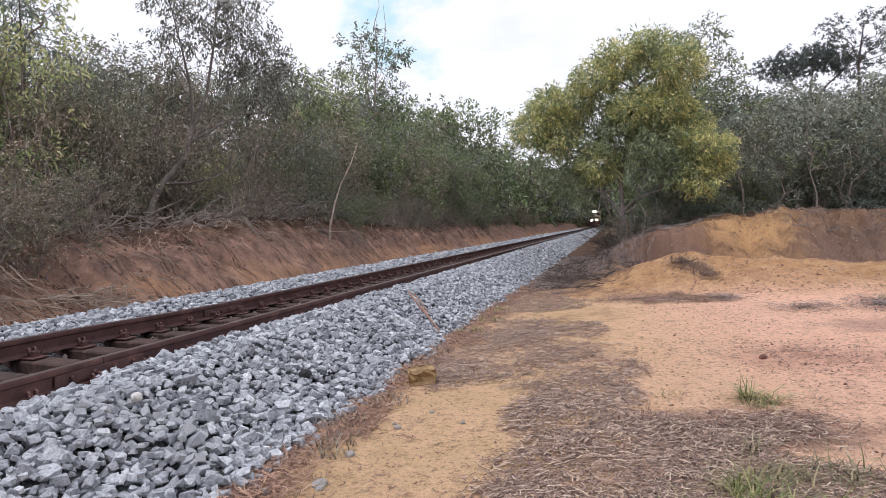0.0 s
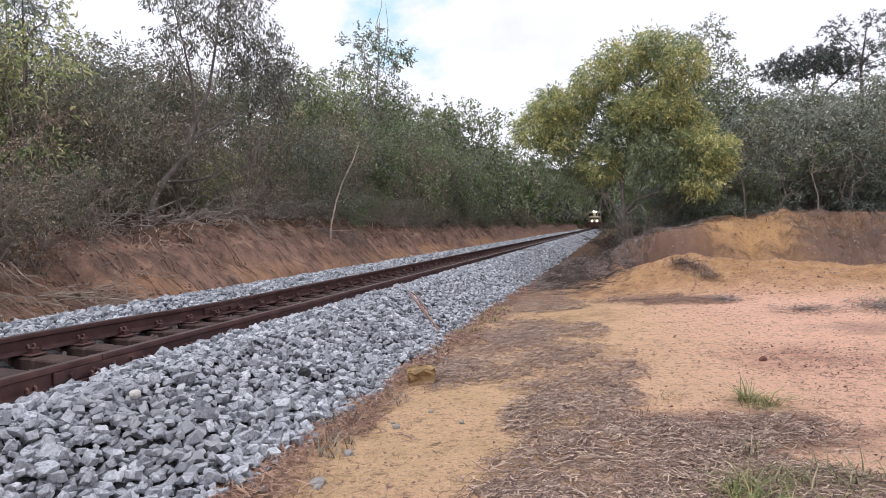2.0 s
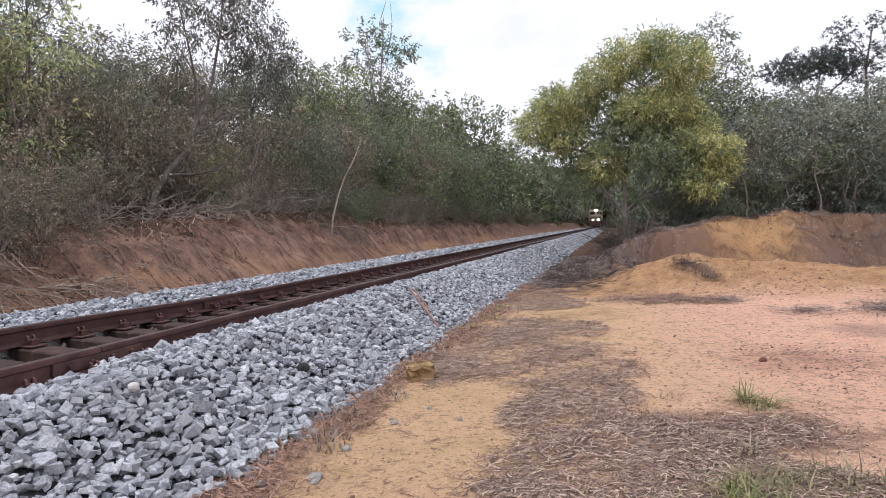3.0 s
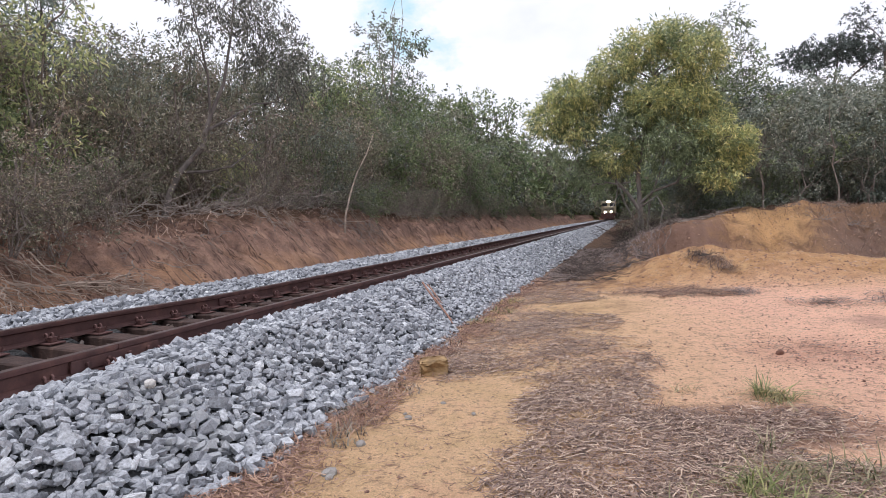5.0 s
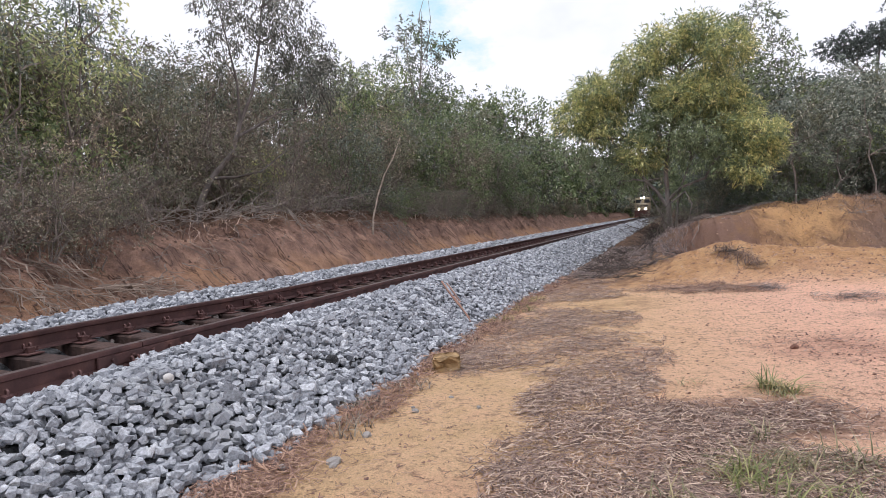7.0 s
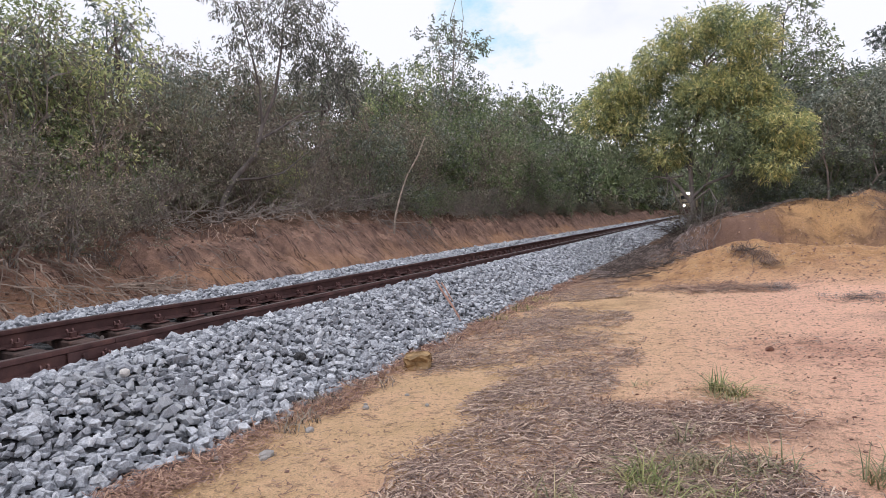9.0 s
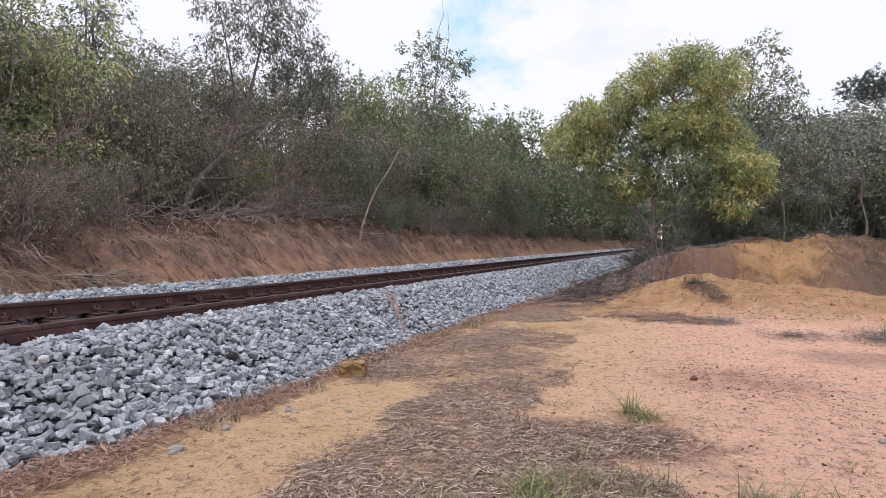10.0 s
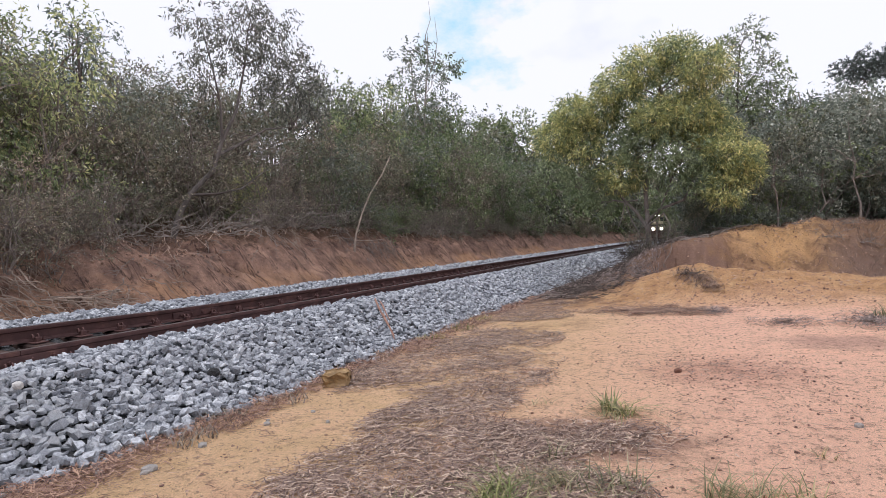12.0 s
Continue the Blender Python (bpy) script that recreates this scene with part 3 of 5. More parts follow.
def scatter_stones(x, y, z, size, gen, flat=0.42):
    n = len(x)
    R = turns(n, gen, flat)
    kind = gen.integers(0, len(SHAPES), n)
    place = np.stack([x, y, z], -1)
    VV, FF, o = [], [], 0
    for k, (v, f) in enumerate(SHAPES):
        i = np.nonzero(kind == k)[0]
        V = np.einsum("nij,vj->nvi", R[i], v) * size[i, None, None] + place[i][:, None]
        VV.append(V.reshape(-1, 3))
        FF.append((f[None] + len(v) * np.arange(len(i))[:, None, None]).reshape(-1, 3) + o)
        o += V.shape[0] * V.shape[1]
    return np.concatenate(VV), np.concatenate(FF)


def strewn(x0, x1, y0, y1, per, gen):
    """Points on a jittered grid, per square metre."""
    step = 1 / math.sqrt(per)
    X, Y = np.meshgrid(np.arange(x0, x1, step), np.arange(y0, y1, step))
    return X.ravel() + gen.uniform(-0.45, 0.45, X.size) * step, Y.ravel() + gen.uniform(-0.45, 0.45, X.size) * step


stone_sets = []
for x0, x1, y0, y1, per, lo, hi in ((-3.12, -1.5, -3, 1.5, 480, 0.02, 0.045), (-3.12, -1.5, -9, -3, 200, 0.026, 0.055), (-6.05, -4.36, -9, 3.0, 110, 0.028, 0.056), (-3.12, -1.5, 1.5, 7, 660, 0.019, 0.043), (-3.12, -1.5, 7, 11, 520, 0.019, 0.043), (-3.12, -1.5, 11, 22, 420, 0.02, 0.045), (-3.12, -1.5, 22, 50, 100, 0.032, 0.065), (-3.12, -1.5, 50, 110, 45, 0.05, 0.09), (-6.05, -4.36, 42, 110, 35, 0.05, 0.09),
                                    (-6.05, -4.36, 3.0, 15, 420, 0.017, 0.042), (-6.05, -4.36, 15, 42, 90, 0.03, 0.062)):
    x, y = strewn(x0, x1, y0, y1, per, nr)
    z = ballast_z(x, y) + nr.uniform(-0.04, 0.03, len(x))
    s = nr.uniform(lo, hi, len(x)) * np.where(nr.random(len(x)) < 0.1, 1.4, 1.0)
    # uneven toe: stones lie only where the bed is above the soil
    keep = z > ground_z(x, y) - 0.01 + 0.03 * nr.random(len(x))
    stone_sets.append((x[keep], y[keep], z[keep], s[keep]))
X, Y, Z, S = (np.concatenate(q) for q in zip(*stone_sets))
close = (Y > 3.3) & (Y < 5.2) & (X > -2.75) & (X < -1.9)
near_ids = np.nonzero(close)[0][:300]
rest = np.ones(len(X), bool)
rest[near_ids] = False
me = array_mesh("loose_stones", *scatter_stones(X[rest], Y[rest], Z[rest], S[rest], nr), STONES)
loose = tagged(new("loose_stones", me), kind="stuff")
loose.parent = ballast
stone_meshes = [array_mesh("stone", v, f, STONE) for v, f in SHAPES]
for i in near_ids:
    ob = new("stone", stone_meshes[int(nr.integers(0, 14))])
    ob.parent = ballast
    ob.matrix_basis = Matrix.LocRotScale((X[i], Y[i], Z[i]), Euler((nr.normal(0, 0.42), nr.normal(0, 0.42), nr.uniform(0, 6.3))), (S[i],) * 3)
x, y = strewn(-4.2, -3.27, -6, 30, 120, nr)
ph = np.abs(((y - 4.52 + 0.24) % 0.48) - 0.24)
keep = (ph > 0.10) & (nr.random(len(x)) < 0.8)
x, y = x[keep], y[keep]
me = array_mesh("stained_stones", *scatter_stones(x, y, ballast_z(x, y) + nr.uniform(-0.02, 0.02, len(x)), nr.uniform(0.02, 0.045, len(x)), nr), RUSTY_STONES)
ob = tagged(new("stained_stones", me), kind="stuff")
ob.parent = ballast


# ---- track ----
def box(bm, x0, x1, y0, y1, z0, z1, bevel=0.0):
    r = bmesh.ops.create_cube(bm, size=1.0)
    for v in r["verts"]:
        v.co = Vector(((x0 + x1) / 2 + v.co.x * (x1 - x0), (y0 + y1) / 2 + v.co.y * (y1 - y0), (z0 + z1) / 2 + v.co.z * (z1 - z0)))
    if bevel:
        es = list({e for v in r["verts"] for e in v.link_edges})
        bmesh.ops.bevel(bm, geom=es, offset=bevel, segments=1, affect="EDGES")


def boxed(*args, bevel=0.0):
    bm = bmesh.new()
    box(bm, *args, bevel=bevel)
    return bm


def rod(bm, a, b, r, sides=10):
    a, b = Vector(a), Vector(b)
    m = Matrix.Translation((a + b) / 2) @ (b - a).to_track_quat("Z", "Y").to_matrix().to_4x4()
    bmesh.ops.create_cone(bm, cap_ends=True, segments=sides, radius1=r, radius2=r, depth=(b - a).length, matrix=m)


track = tagged(thing("railway_track", pose(0, 0, 0), "rust-brown rails on stained sleepers in grey ballast", "railway track"), kind="structure")
SECTION = [(-0.034, 0.0), (-0.036, -0.012), (-0.034, -0.034), (-0.010, -0.046), (-0.008, -0.118), (-0.060, -0.134), (-0.062, -0.146), (0.062, -0.146), (0.060, -0.134), (0.008, -0.118), (0.010, -0.046), (0.034, -0.034), (0.036, -0.012), (0.034, 0.0)]


def lifted(x, y):
    """The far rail stands a few centimetres proud before its sunken joint."""
    return 0.05 * float(smooth_step(7.4, 4.2, y)) * (1 if x == FAR else 0)


def rail_mesh(x0, y0, y1):
    n = len(SECTION)
    ys = [y0] + [y for y in np.arange(3.0, 8.0, 0.4) if y0 < y < y1] + [y1]
    V = [(x, y, z + lifted(x0, y)) for y in ys for x, z in SECTION]
    F = [(n * k + i, n * k + (i + 1) % n, n * (k + 1) + (i + 1) % n, n * (k + 1) + i) for k in range(len(ys) - 1) for i in range(n)]
    return V, F + [tuple(range(n))[::-1], tuple(range(n * (len(ys) - 1), n * len(ys)))]


def running_strip(x0, y0, y1):
    ys = [y0] + [y for y in np.arange(3.0, 8.0, 0.4) if y0 < y < y1] + [y1]
    V = [(s * 0.026, y, 0.0015 + lifted(x0, y)) for y in ys for s in (-1, 1)]
    return V, [(2 * k, 2 * k + 1, 2 * k + 3, 2 * k + 2) for k in range(len(ys) - 1)]


for x, joint in ((NEAR, 4.15), (FAR, 7.15)):
    for y0, y1 in ((-30, joint - 0.004), (joint + 0.004, joint + 12.0), (joint + 12.008, 300)):
        rail = part("rail", rail_mesh(x, y0, y1), RUST, track)
        rail.location.x = x
        part("running_surface", running_strip(x, y0, y1), WORN, rail, "worn smooth running surface")
    for jy in (joint, joint + 12.0):
        for s in (-1, 1):
            bm = boxed(x + s * 0.013, x + s * 0.034, jy - 0.39, jy + 0.39, -0.122, -0.040, bevel=0.006)
            plate = part("fishplate", bm, RUST, track, "rusty joint bar with bolts")
            for k in range(4):
                bm = bmesh.new()
                rod(bm, (x + s * 0.034, jy - 0.27 + k * 0.18, -0.08), (x + s * 0.062, jy - 0.27 + k * 0.18, -0.08), 0.019, 6)
                part("bolt", bm, RUST, plate)

bm = boxed(-1.0, 1.0, -0.105, 0.105, -0.30, -0.158, bevel=0.012)
sleeper_me = bpy.data.meshes.new("sleeper")
bm.to_mesh(sleeper_me)
bm.free()
sleeper_me.materials.append(SLEEPER)


def clip_shape():
    """A base plate with a coiled spring clip on either side of the rail."""
    pieces = []
    bm = bmesh.new()
    box(bm, -0.16, 0.16, -0.075, 0.075, -0.160, -0.1465, 0.003)
    for s in (-1, 1):
        box(bm, s * 0.10 - 0.02, s * 0.10 + 0.02, -0.03, 0.03, -0.15, -0.10, 0.006)
    me = bpy.data.meshes.new("base_plate")
    bm.to_mesh(me)
    bm.free()
    me.materials.append(RUST)
    for s in (-1, 1):
        c = [(s * (0.085 + 0.028 * math.cos(a)), -0.055 + 0.11 * a / (4 * math.pi), -0.105 + 0.03 * math.sin(a)) for a in np.linspace(0, 4 * math.pi, 17)]
        pieces.append(tube(c, [0.0085] * 17, 5))
    v, f = gather(pieces)
    me2 = bpy.data.meshes.new("spring_clip")
    me2.from_pydata([tuple(p) for p in v], [], f)
    me2.materials.append(RUST)
    return me, me2


plate_me, clip_me = clip_shape()
for k in range(-34, 130):
    y = 4.52 + 0.48 * k
    ob = new("sleeper", sleeper_me)
    ob.parent = track
    ob.matrix_basis = pose(MIDDLE + random.uniform(-0.03, 0.03), y, random.uniform(-0.008, 0.0) + lifted(FAR, y) / 2, 0, math.degrees(lifted(FAR, y) / 1.07), random.uniform(-1, 1))
    if -5 < k < 45:
        for x in (NEAR, FAR):
            p = new("base_plate", plate_me)
            p.parent = track
            p.location = (x, y, lifted(x, y))
            c = new("spring_clip", clip_me)
            c.parent = p


# ---- woods ----
def shrub_lobes(rng, n, spread, low, high, size):
    out = []
    for i in range(n):
        a, r = rng.uniform(0, 6.28), spread * math.sqrt(rng.random())
        z = low + (high - low) * rng.random()
        q = size * rng.uniform(0.7, 1.25) * (1.1 - 0.25 * (z - low) / (high - low))
        out.append((r * math.cos(a), r * math.sin(a), z, q, q * 0.8))
    return out


def shrub_stems(rng, n, h, spread, r=0.03):
    out = []
    for _ in range(n):
        a = rng.uniform(0, 6.28)
        e = (math.cos(a) * spread * rng.uniform(0.3, 1), math.sin(a) * spread * rng.uniform(0.3, 1), h * rng.uniform(0.55, 0.95))
        out.append((bent((0.12 * math.cos(a), 0.12 * math.sin(a), -0.25), e, rng, 0.02, 0.15, 6), [r * (1 - 0.12 * i) for i in range(7)]))
    return out


def shrub(seed, leaf_mat, label, second=None, sprigs=260, each=13, leaf=(0.092, 0.031), n=17, h=3.1, spread=0.98, size=0.46, low=0.4, twigs=34, bark=None, group="trackside shrubs", name="shrub", droop=0.35):
    rng = random.Random(seed)
    return plant(name, pose(0, 0, 0), label, "shrub" if name == "shrub" else "tree", seed, shrub_lobes(rng, n, spread, low, h - size * 0.6, size), shrub_stems(rng, 6, h, spread * 0.8),
                 sprigs, each, leaf, leaf_mat, bark or TWIG, 0.30, droop, 0.42, twigs, 0.018, group, second, None, name == "tree")


KINDS = {
    "dry": [shrub(101, DRYLEAF, "brownish drying shrub with many bare twigs", (OLIVE, 0.45), 235, 13), shrub(102, DRYLEAF, "dense brown-olive shrub with narrow drying leaves", (OLIVE, 0.6), 215, 13)],
    "twiggy": [shrub(121, DRYLEAF, "grey twiggy brush with few dry leaves", (OLIVE, 0.6), 75, 12, twigs=190, low=0.15), shrub(122, OLIVE, "tangled grey brush with scattered olive leaves", (DRYLEAF, 0.6), 85, 12, twigs=170, low=0.15)],
    "olive": [shrub(103, OLIVE, "dense olive-green shrub with narrow leaves", (DEEP, 0.35), 270, 13), shrub(104, OLIVE, "tall dull olive shrub with grey twigs", (DRYLEAF, 0.35), 260, 13)],
    "green": [shrub(105, GREEN, "fresh green shrub with broad small leaves", (OLIVE, 0.4), 235, 13, (0.10, 0.046)), shrub(106, GREEN, "leafy green shrub with pale stems", (DEEP, 0.4), 235, 13, (0.105, 0.042), bark=PALE_BARK)],
    "lime": [shrub(107, LIME, "bright yellow-green shrub with narrow leaves", (GREEN, 0.6), 250, 13)],
    "far": [shrub(108, OLIVE, "dense olive-green thicket tree", (DEEP, 0.5), 130, 13, (0.19, 0.095), n=10, size=0.55, twigs=6, name="tree", group="woodland trees"), shrub(109, GREEN, "rounded green woodland tree", (OLIVE, 0.5), 130, 13, (0.19, 0.095), n=10, size=0.55, twigs=6, name="tree", group="woodland trees")],
    "dark": [shrub(110, DEEP, "dark green woodland tree with pale twigs", (OLIVE, 0.35), 400, 14, (0.088, 0.046), n=13, bark=PALE_BARK, name="tree", group="woodland trees", low=0.2),
             shrub(111, DEEP, "dense dark woodland tree with grey-green leaves", (GREEN, 0.25), 420, 14, (0.088, 0.046), n=13, bark=TWIG, name="tree", group="woodland trees", low=0.2)],
}
used = set()


def stand(kind, x, y, scale, rng, tall=1.0, sink=0.0):
    ob = rng.choice(KINDS[kind])
    m = Matrix.LocRotScale((x, y, float(ground_z(x, y)) - sink), Euler((rng.uniform(-0.08, 0.08), rng.uniform(-0.08, 0.08), rng.uniform(0, 6.28))), (scale, scale, scale * tall))
    if ob not in used:
        used.add(ob)
        ob.matrix_basis = m
        return ob
    c = copy_thing(ob, m)
    c.matrix_basis = m
    return c


rng = random.Random(7)
y = 1.5
while y < 44:
    grow = np.interp(y, [0, 10, 25, 44], [0.95, 1.0, 1.35, 1.6])
    for row, (x0, hs) in enumerate(((-8.75, 0.80), (-10.4, 1.0), (-12.4, 1.2))):
        if row == 2 and rng.random() < 0.25:
            continue
        yy = y + rng.uniform(-0.4, 0.4) + row * 0.5
        x = x0 + rng.uniform(-0.45, 0.45) - 1.0 * (row == 0 and 9.6 < yy < 13.4)
        if row == 0:
            kind = rng.choice(["dry", "twiggy", "olive", "twiggy", "olive"]) if yy < 17 else rng.choice(["dry", "olive", "green", "green"])
        else:
            kind = rng.choice(["dry", "olive", "olive", "dry"]) if yy < 20 else rng.choice(["olive", "green", "green"])
        stand(kind, x, yy, hs * grow * rng.uniform(0.85, 1.12), rng, rng.uniform(0.95, 1.15), 0.1)
    y += 1.3 * (0.8 + 0.3 * grow)
for x, y, s in ((-10.0, 9.2, 1.25), (-9.9, 8.0, 1.2), (-9.0, 14.0, 0.45), (-10.3, 23.5, 1.5)):
    stand("lime", x, y, s, rng, 1.1)
for k in range(44):
    yy = 4.5 + k * 0.8
    if not (10.0 < yy < 12.6 or 16.3 < yy < 19.2):
        stand("twiggy" if yy < 18 else rng.choice(["twiggy", "green", "olive"]), -8.15 + rng.uniform(-0.25, 0.2), yy, rng.uniform(0.36, 0.6), rng, 1.0, 0.12)
for x, yy, sc in ((-7.7, 5.4, 0.62), (-7.8, 6.3, 0.7), (-7.9, 7.2, 0.62), (-7.7, 4.4, 0.7), (-7.9, 8.0, 0.5), (-7.35, 5.9, 0.5), (-7.4, 6.8, 0.52), (-7.5, 7.7, 0.45), (-7.3, 5.0, 0.5), (-7.7, 8.6, 0.4)):
    stand("twiggy", x, yy, sc, rng, 0.9, 0.15)
for k in range(26):
    stand(rng.choice(["twiggy", "olive", "dry"]), -7.75 + rng.uniform(-0.35, 0.25), 21.5 + 1.7 * k, rng.uniform(0.4, 0.62), rng, 0.9, 0.15)
y = 44
while y < 190:
    s = np.interp(y, [44, 60, 100, 190], [2.0, 2.3, 2.8, 3.2])
    for x0 in (-9.8, -13.5) if y < 80 else (-9.8,):
        stand("far", x0 + rng.uniform(-0.8, 0.8), y + rng.uniform(-1, 1), s * rng.uniform(0.85, 1.12), rng, 1.0, 0.3)
    y += 2.6 + 0.012 * y
for k in range(18):
    stand(rng.choice(["olive", "dry", "olive"]), -14.6 + rng.uniform(-0.7, 0.7), 1 + 2.4 * k, rng.uniform(1.3, 1.5), rng, 1.0, 0.4)
for k in range(14):
    stand("olive", -11.5 + rng.uniform(-0.4, 0.4), 4 + 2.0 * k, rng.uniform(0.7, 0.9), rng, 0.8, 0.3)
for x, y, size in ((-9.4, 43.7, 2.5), (-11.2, 44.5, 2.6), (-9.6, 49.0, 2.0)):
    stand("green", x, y, size, rng, 1.05, 0.3)
# along the other side, behind the big tree
y = 21.0
while y < 190:
    s = np.interp(y, [20, 40, 100, 190], [1.25, 1.7, 2.6, 3.2])
    for x0 in (3.0, 6.0) if y < 60 else (2.6,):
        stand("far" if y > 30 else "dark", x0 + 0.012 * y + rng.uniform(-0.5, 0.5), y + rng.uniform(-0.8, 0.8), s * rng.uniform(0.85, 1.1), rng, 1.0, 0.3)
    y += 2.2 + 0.015 * y
# woods behind the terrace
for y0, x0, x1, s in ((20.8, 3.6, 15, 0.95), (23.5, 3.0, 18, 1.35), (26.5, 4.0, 20, 1.6)):
    x = x0
    while x < x1:
        stand("dark", x + rng.uniform(-0.4, 0.4), y0 + rng.uniform(-0.8, 0.8) - 0.12 * max(0, x - 6), s * rng.uniform(0.85, 1.12), rng, 1.0, 0.2)
        x += 1.15 * s + 0.35
for k in range(13):
    stand("dark", 3.5 + 1.5 * k, 30.0 + rng.uniform(-1, 1), rng.uniform(1.5, 1.75), rng, 1.0, 0.5)
for k in range(11):
    stand("dark", 4.5 + 1.3 * k, 22.2 + rng.uniform(-0.5, 0.5), rng.uniform(0.8, 1.0), rng, 0.9, 0.4)
# closing the place behind and far ahead
for k in range(16):
    stand("far", -34 + 4.5 * k, -14 + rng.uniform(-2, 2), 2.2, rng, 1.0, 0.3)
for k in range(14):
    stand("far", -13 + k * 1.3, 188 + rng.uniform(-3, 3), rng.uniform(4.4, 5.2), rng, 1.2, 0.3)
    stand("far", -34 + k * 5.0, 205 + rng.uniform(-3, 3), 3.6, rng, 1.1, 0.3)

# leaning tree on the edge of the cutting
T = [((-8.9, 11.36, 0.70), 0.074), ((-8.9, 11.62, 1.45), 0.065), ((-8.9, 11.95, 1.90), 0.061), ((-8.9, 12.72, 2.52), 0.055), ((-8.9, 13.05, 3.25), 0.046), ((-8.9, 13.6, 4.1), 0.037), ((-8.9, 13.95, 5.3), 0.025), ((-8.9, 14.1, 6.2), 0.013)]
B = [((-8.9, 12.9, 2.9), 0.037), ((-8.8, 13.6, 3.25), 0.031), ((-8.7, 14.5, 3.75), 0.022), ((-8.6, 15.5, 3.95), 0.013), ((-8.5, 16.6, 3.9), 0.006)]
C = [((-8.9, 13.05, 3.25), 0.033), ((-9.0, 13.15, 4.2), 0.027), ((-9.1, 13.0, 5.1), 0.019), ((-9.1, 12.7, 5.9), 0.010)]
D = [((-8.9, 11.95, 1.9), 0.037), ((-8.7, 12.6, 1.95), 0.030), ((-8.5, 13.2, 2.1), 0.022), ((-8.3, 14.1, 2.7), 0.013), ((-8.2, 14.9, 3.0), 0.006)]
plant("leaning_tree", pose(0, 0, 0), "leaning grey-barked tree with sparse dark leaves at the cutting edge", "tree", 201,
      [(-8.9, 14.0, 6.2, 0.75, 0.6), (-8.9, 14.7, 5.4, 0.6, 0.45), (-9.0, 13.4, 5.6, 0.5, 0.45), (-9.1, 12.6, 6.1, 0.5, 0.4), (-8.8, 15.3, 4.9, 0.6, 0.4), (-8.6, 16.0, 4.5, 0.5, 0.4), (-9.1, 12.6, 4.9, 0.35, 0.3), (-8.9, 14.3, 6.9, 0.45, 0.35), (-8.8, 16.4, 5.4, 0.4, 0.3), (-9.0, 12.2, 5.2, 0.3, 0.25), (-8.8, 15.2, 6.0, 0.7, 0.5), (-8.8, 16.2, 5.7, 0.6, 0.45), (-8.7, 17.0, 5.2, 0.6, 0.4), (-8.8, 15.0, 6.8, 0.5, 0.4)],
      [tuple(zip(*q)) for q in (T, B, C, D)], 520, 15, (0.115, 0.036), DUSK, MIDBARK, 0.34, 0.7, 0.3, 60, 0.02)
# tall thin tree with an open crown
plant("eucalyptus_tree", pose(-11.4, 30.6, 1.3), "tall slender tree with pale stems and an open crown", "tree", 202,
      [(0.2, 0.6, 7.6, 1.0, 0.8), (0.6, 1.8, 8.6, 0.8, 0.6), (-0.2, -0.8, 8.3, 0.9, 0.7), (0.0, -1.8, 7.2, 0.7, 0.55), (0.3, 2.4, 6.9, 0.8, 0.6), (0, 0.2, 9.2, 0.7, 0.5), (0.2, 3.2, 5.9, 0.9, 0.7), (0, -0.4, 6.0, 0.8, 0.7), (0, 4.4, 5.0, 1.0, 0.8)],
      [([(0, 0, -0.3), (0.05, 0.1, 2), (0, 0.3, 4.5), (0.1, 0.5, 7), (0.1, 0.9, 9.2), (0.2, 0.7, 10.2)], [0.09, 0.08, 0.065, 0.045, 0.025, 0.006]),
       ([(0, 0.3, 4.0), (0.1, -0.3, 5.6), (0, -0.9, 7.4), (0, -1.0, 8.6)], [0.05, 0.042, 0.03, 0.01]),
       ([(0.1, 0.6, 7.6), (0.2, 1.6, 9.0), (0.2, 2.0, 10.2), (0.2, 1.7, 11.3)], [0.03, 0.022, 0.016, 0.006]), ([(0.1, 0.9, 9.0), (0.1, 0.6, 10.0), (0.2, 1.1, 11.0), (0.2, 0.9, 11.9)], [0.025, 0.02, 0.014, 0.006])],
      170, 15, (0.19, 0.075), DEEP, PALE_BARK, 0.45, 0.4, 0.3, 60, 0.022, second=(GREEN, 0.3))
# further tall trees that stand over the thicket
for i, (x, y, h, w) in enumerate(((-17.0, 15.5, 8.4, 1.3), (-13.6, 13.0, 7.0, 0.9), (-11.5, 19.5, 6.6, 1.0), (-11.0, 23.0, 7.0, 1.2), (-15.5, 14.0, 6.8, 1.2), (-13.0, 14.5, 5.6, 0.8), (-14.0, 19.0, 6.3, 1.5), (-14.5, 24.0, 7.4, 1.5), (-13.0, 34.0, 9.0, 1.4), (-12.5, 44.0, 10.0, 1.6))):
    r2 = random.Random(300 + i)
    lobes = [(r2.uniform(-w, w), r2.uniform(-w, w), h - 1.6 - float(ground_z(x, y)) + r2.uniform(-0.9, 1.2), r2.uniform(0.4, 0.7) * w, r2.uniform(0.35, 0.5) * w) for _ in range(8)]
    hh = h - float(ground_z(x, y))
    plant("tree", pose(x, y, float(ground_z(x, y))), "slim tree rising above the thicket with dark loose foliage", "tree", 300 + i, lobes,
          [([(0, 0, -0.3), (0.1, 0.1, hh * 0.3), (-0.1, 0.1, hh * 0.6), (0, 0, hh * 0.95)], [0.08, 0.065, 0.045, 0.012])], 130, 13, (0.15, 0.05), DEEP, BARK, 0.4, 0.45, 0.3, 40, 0.022)

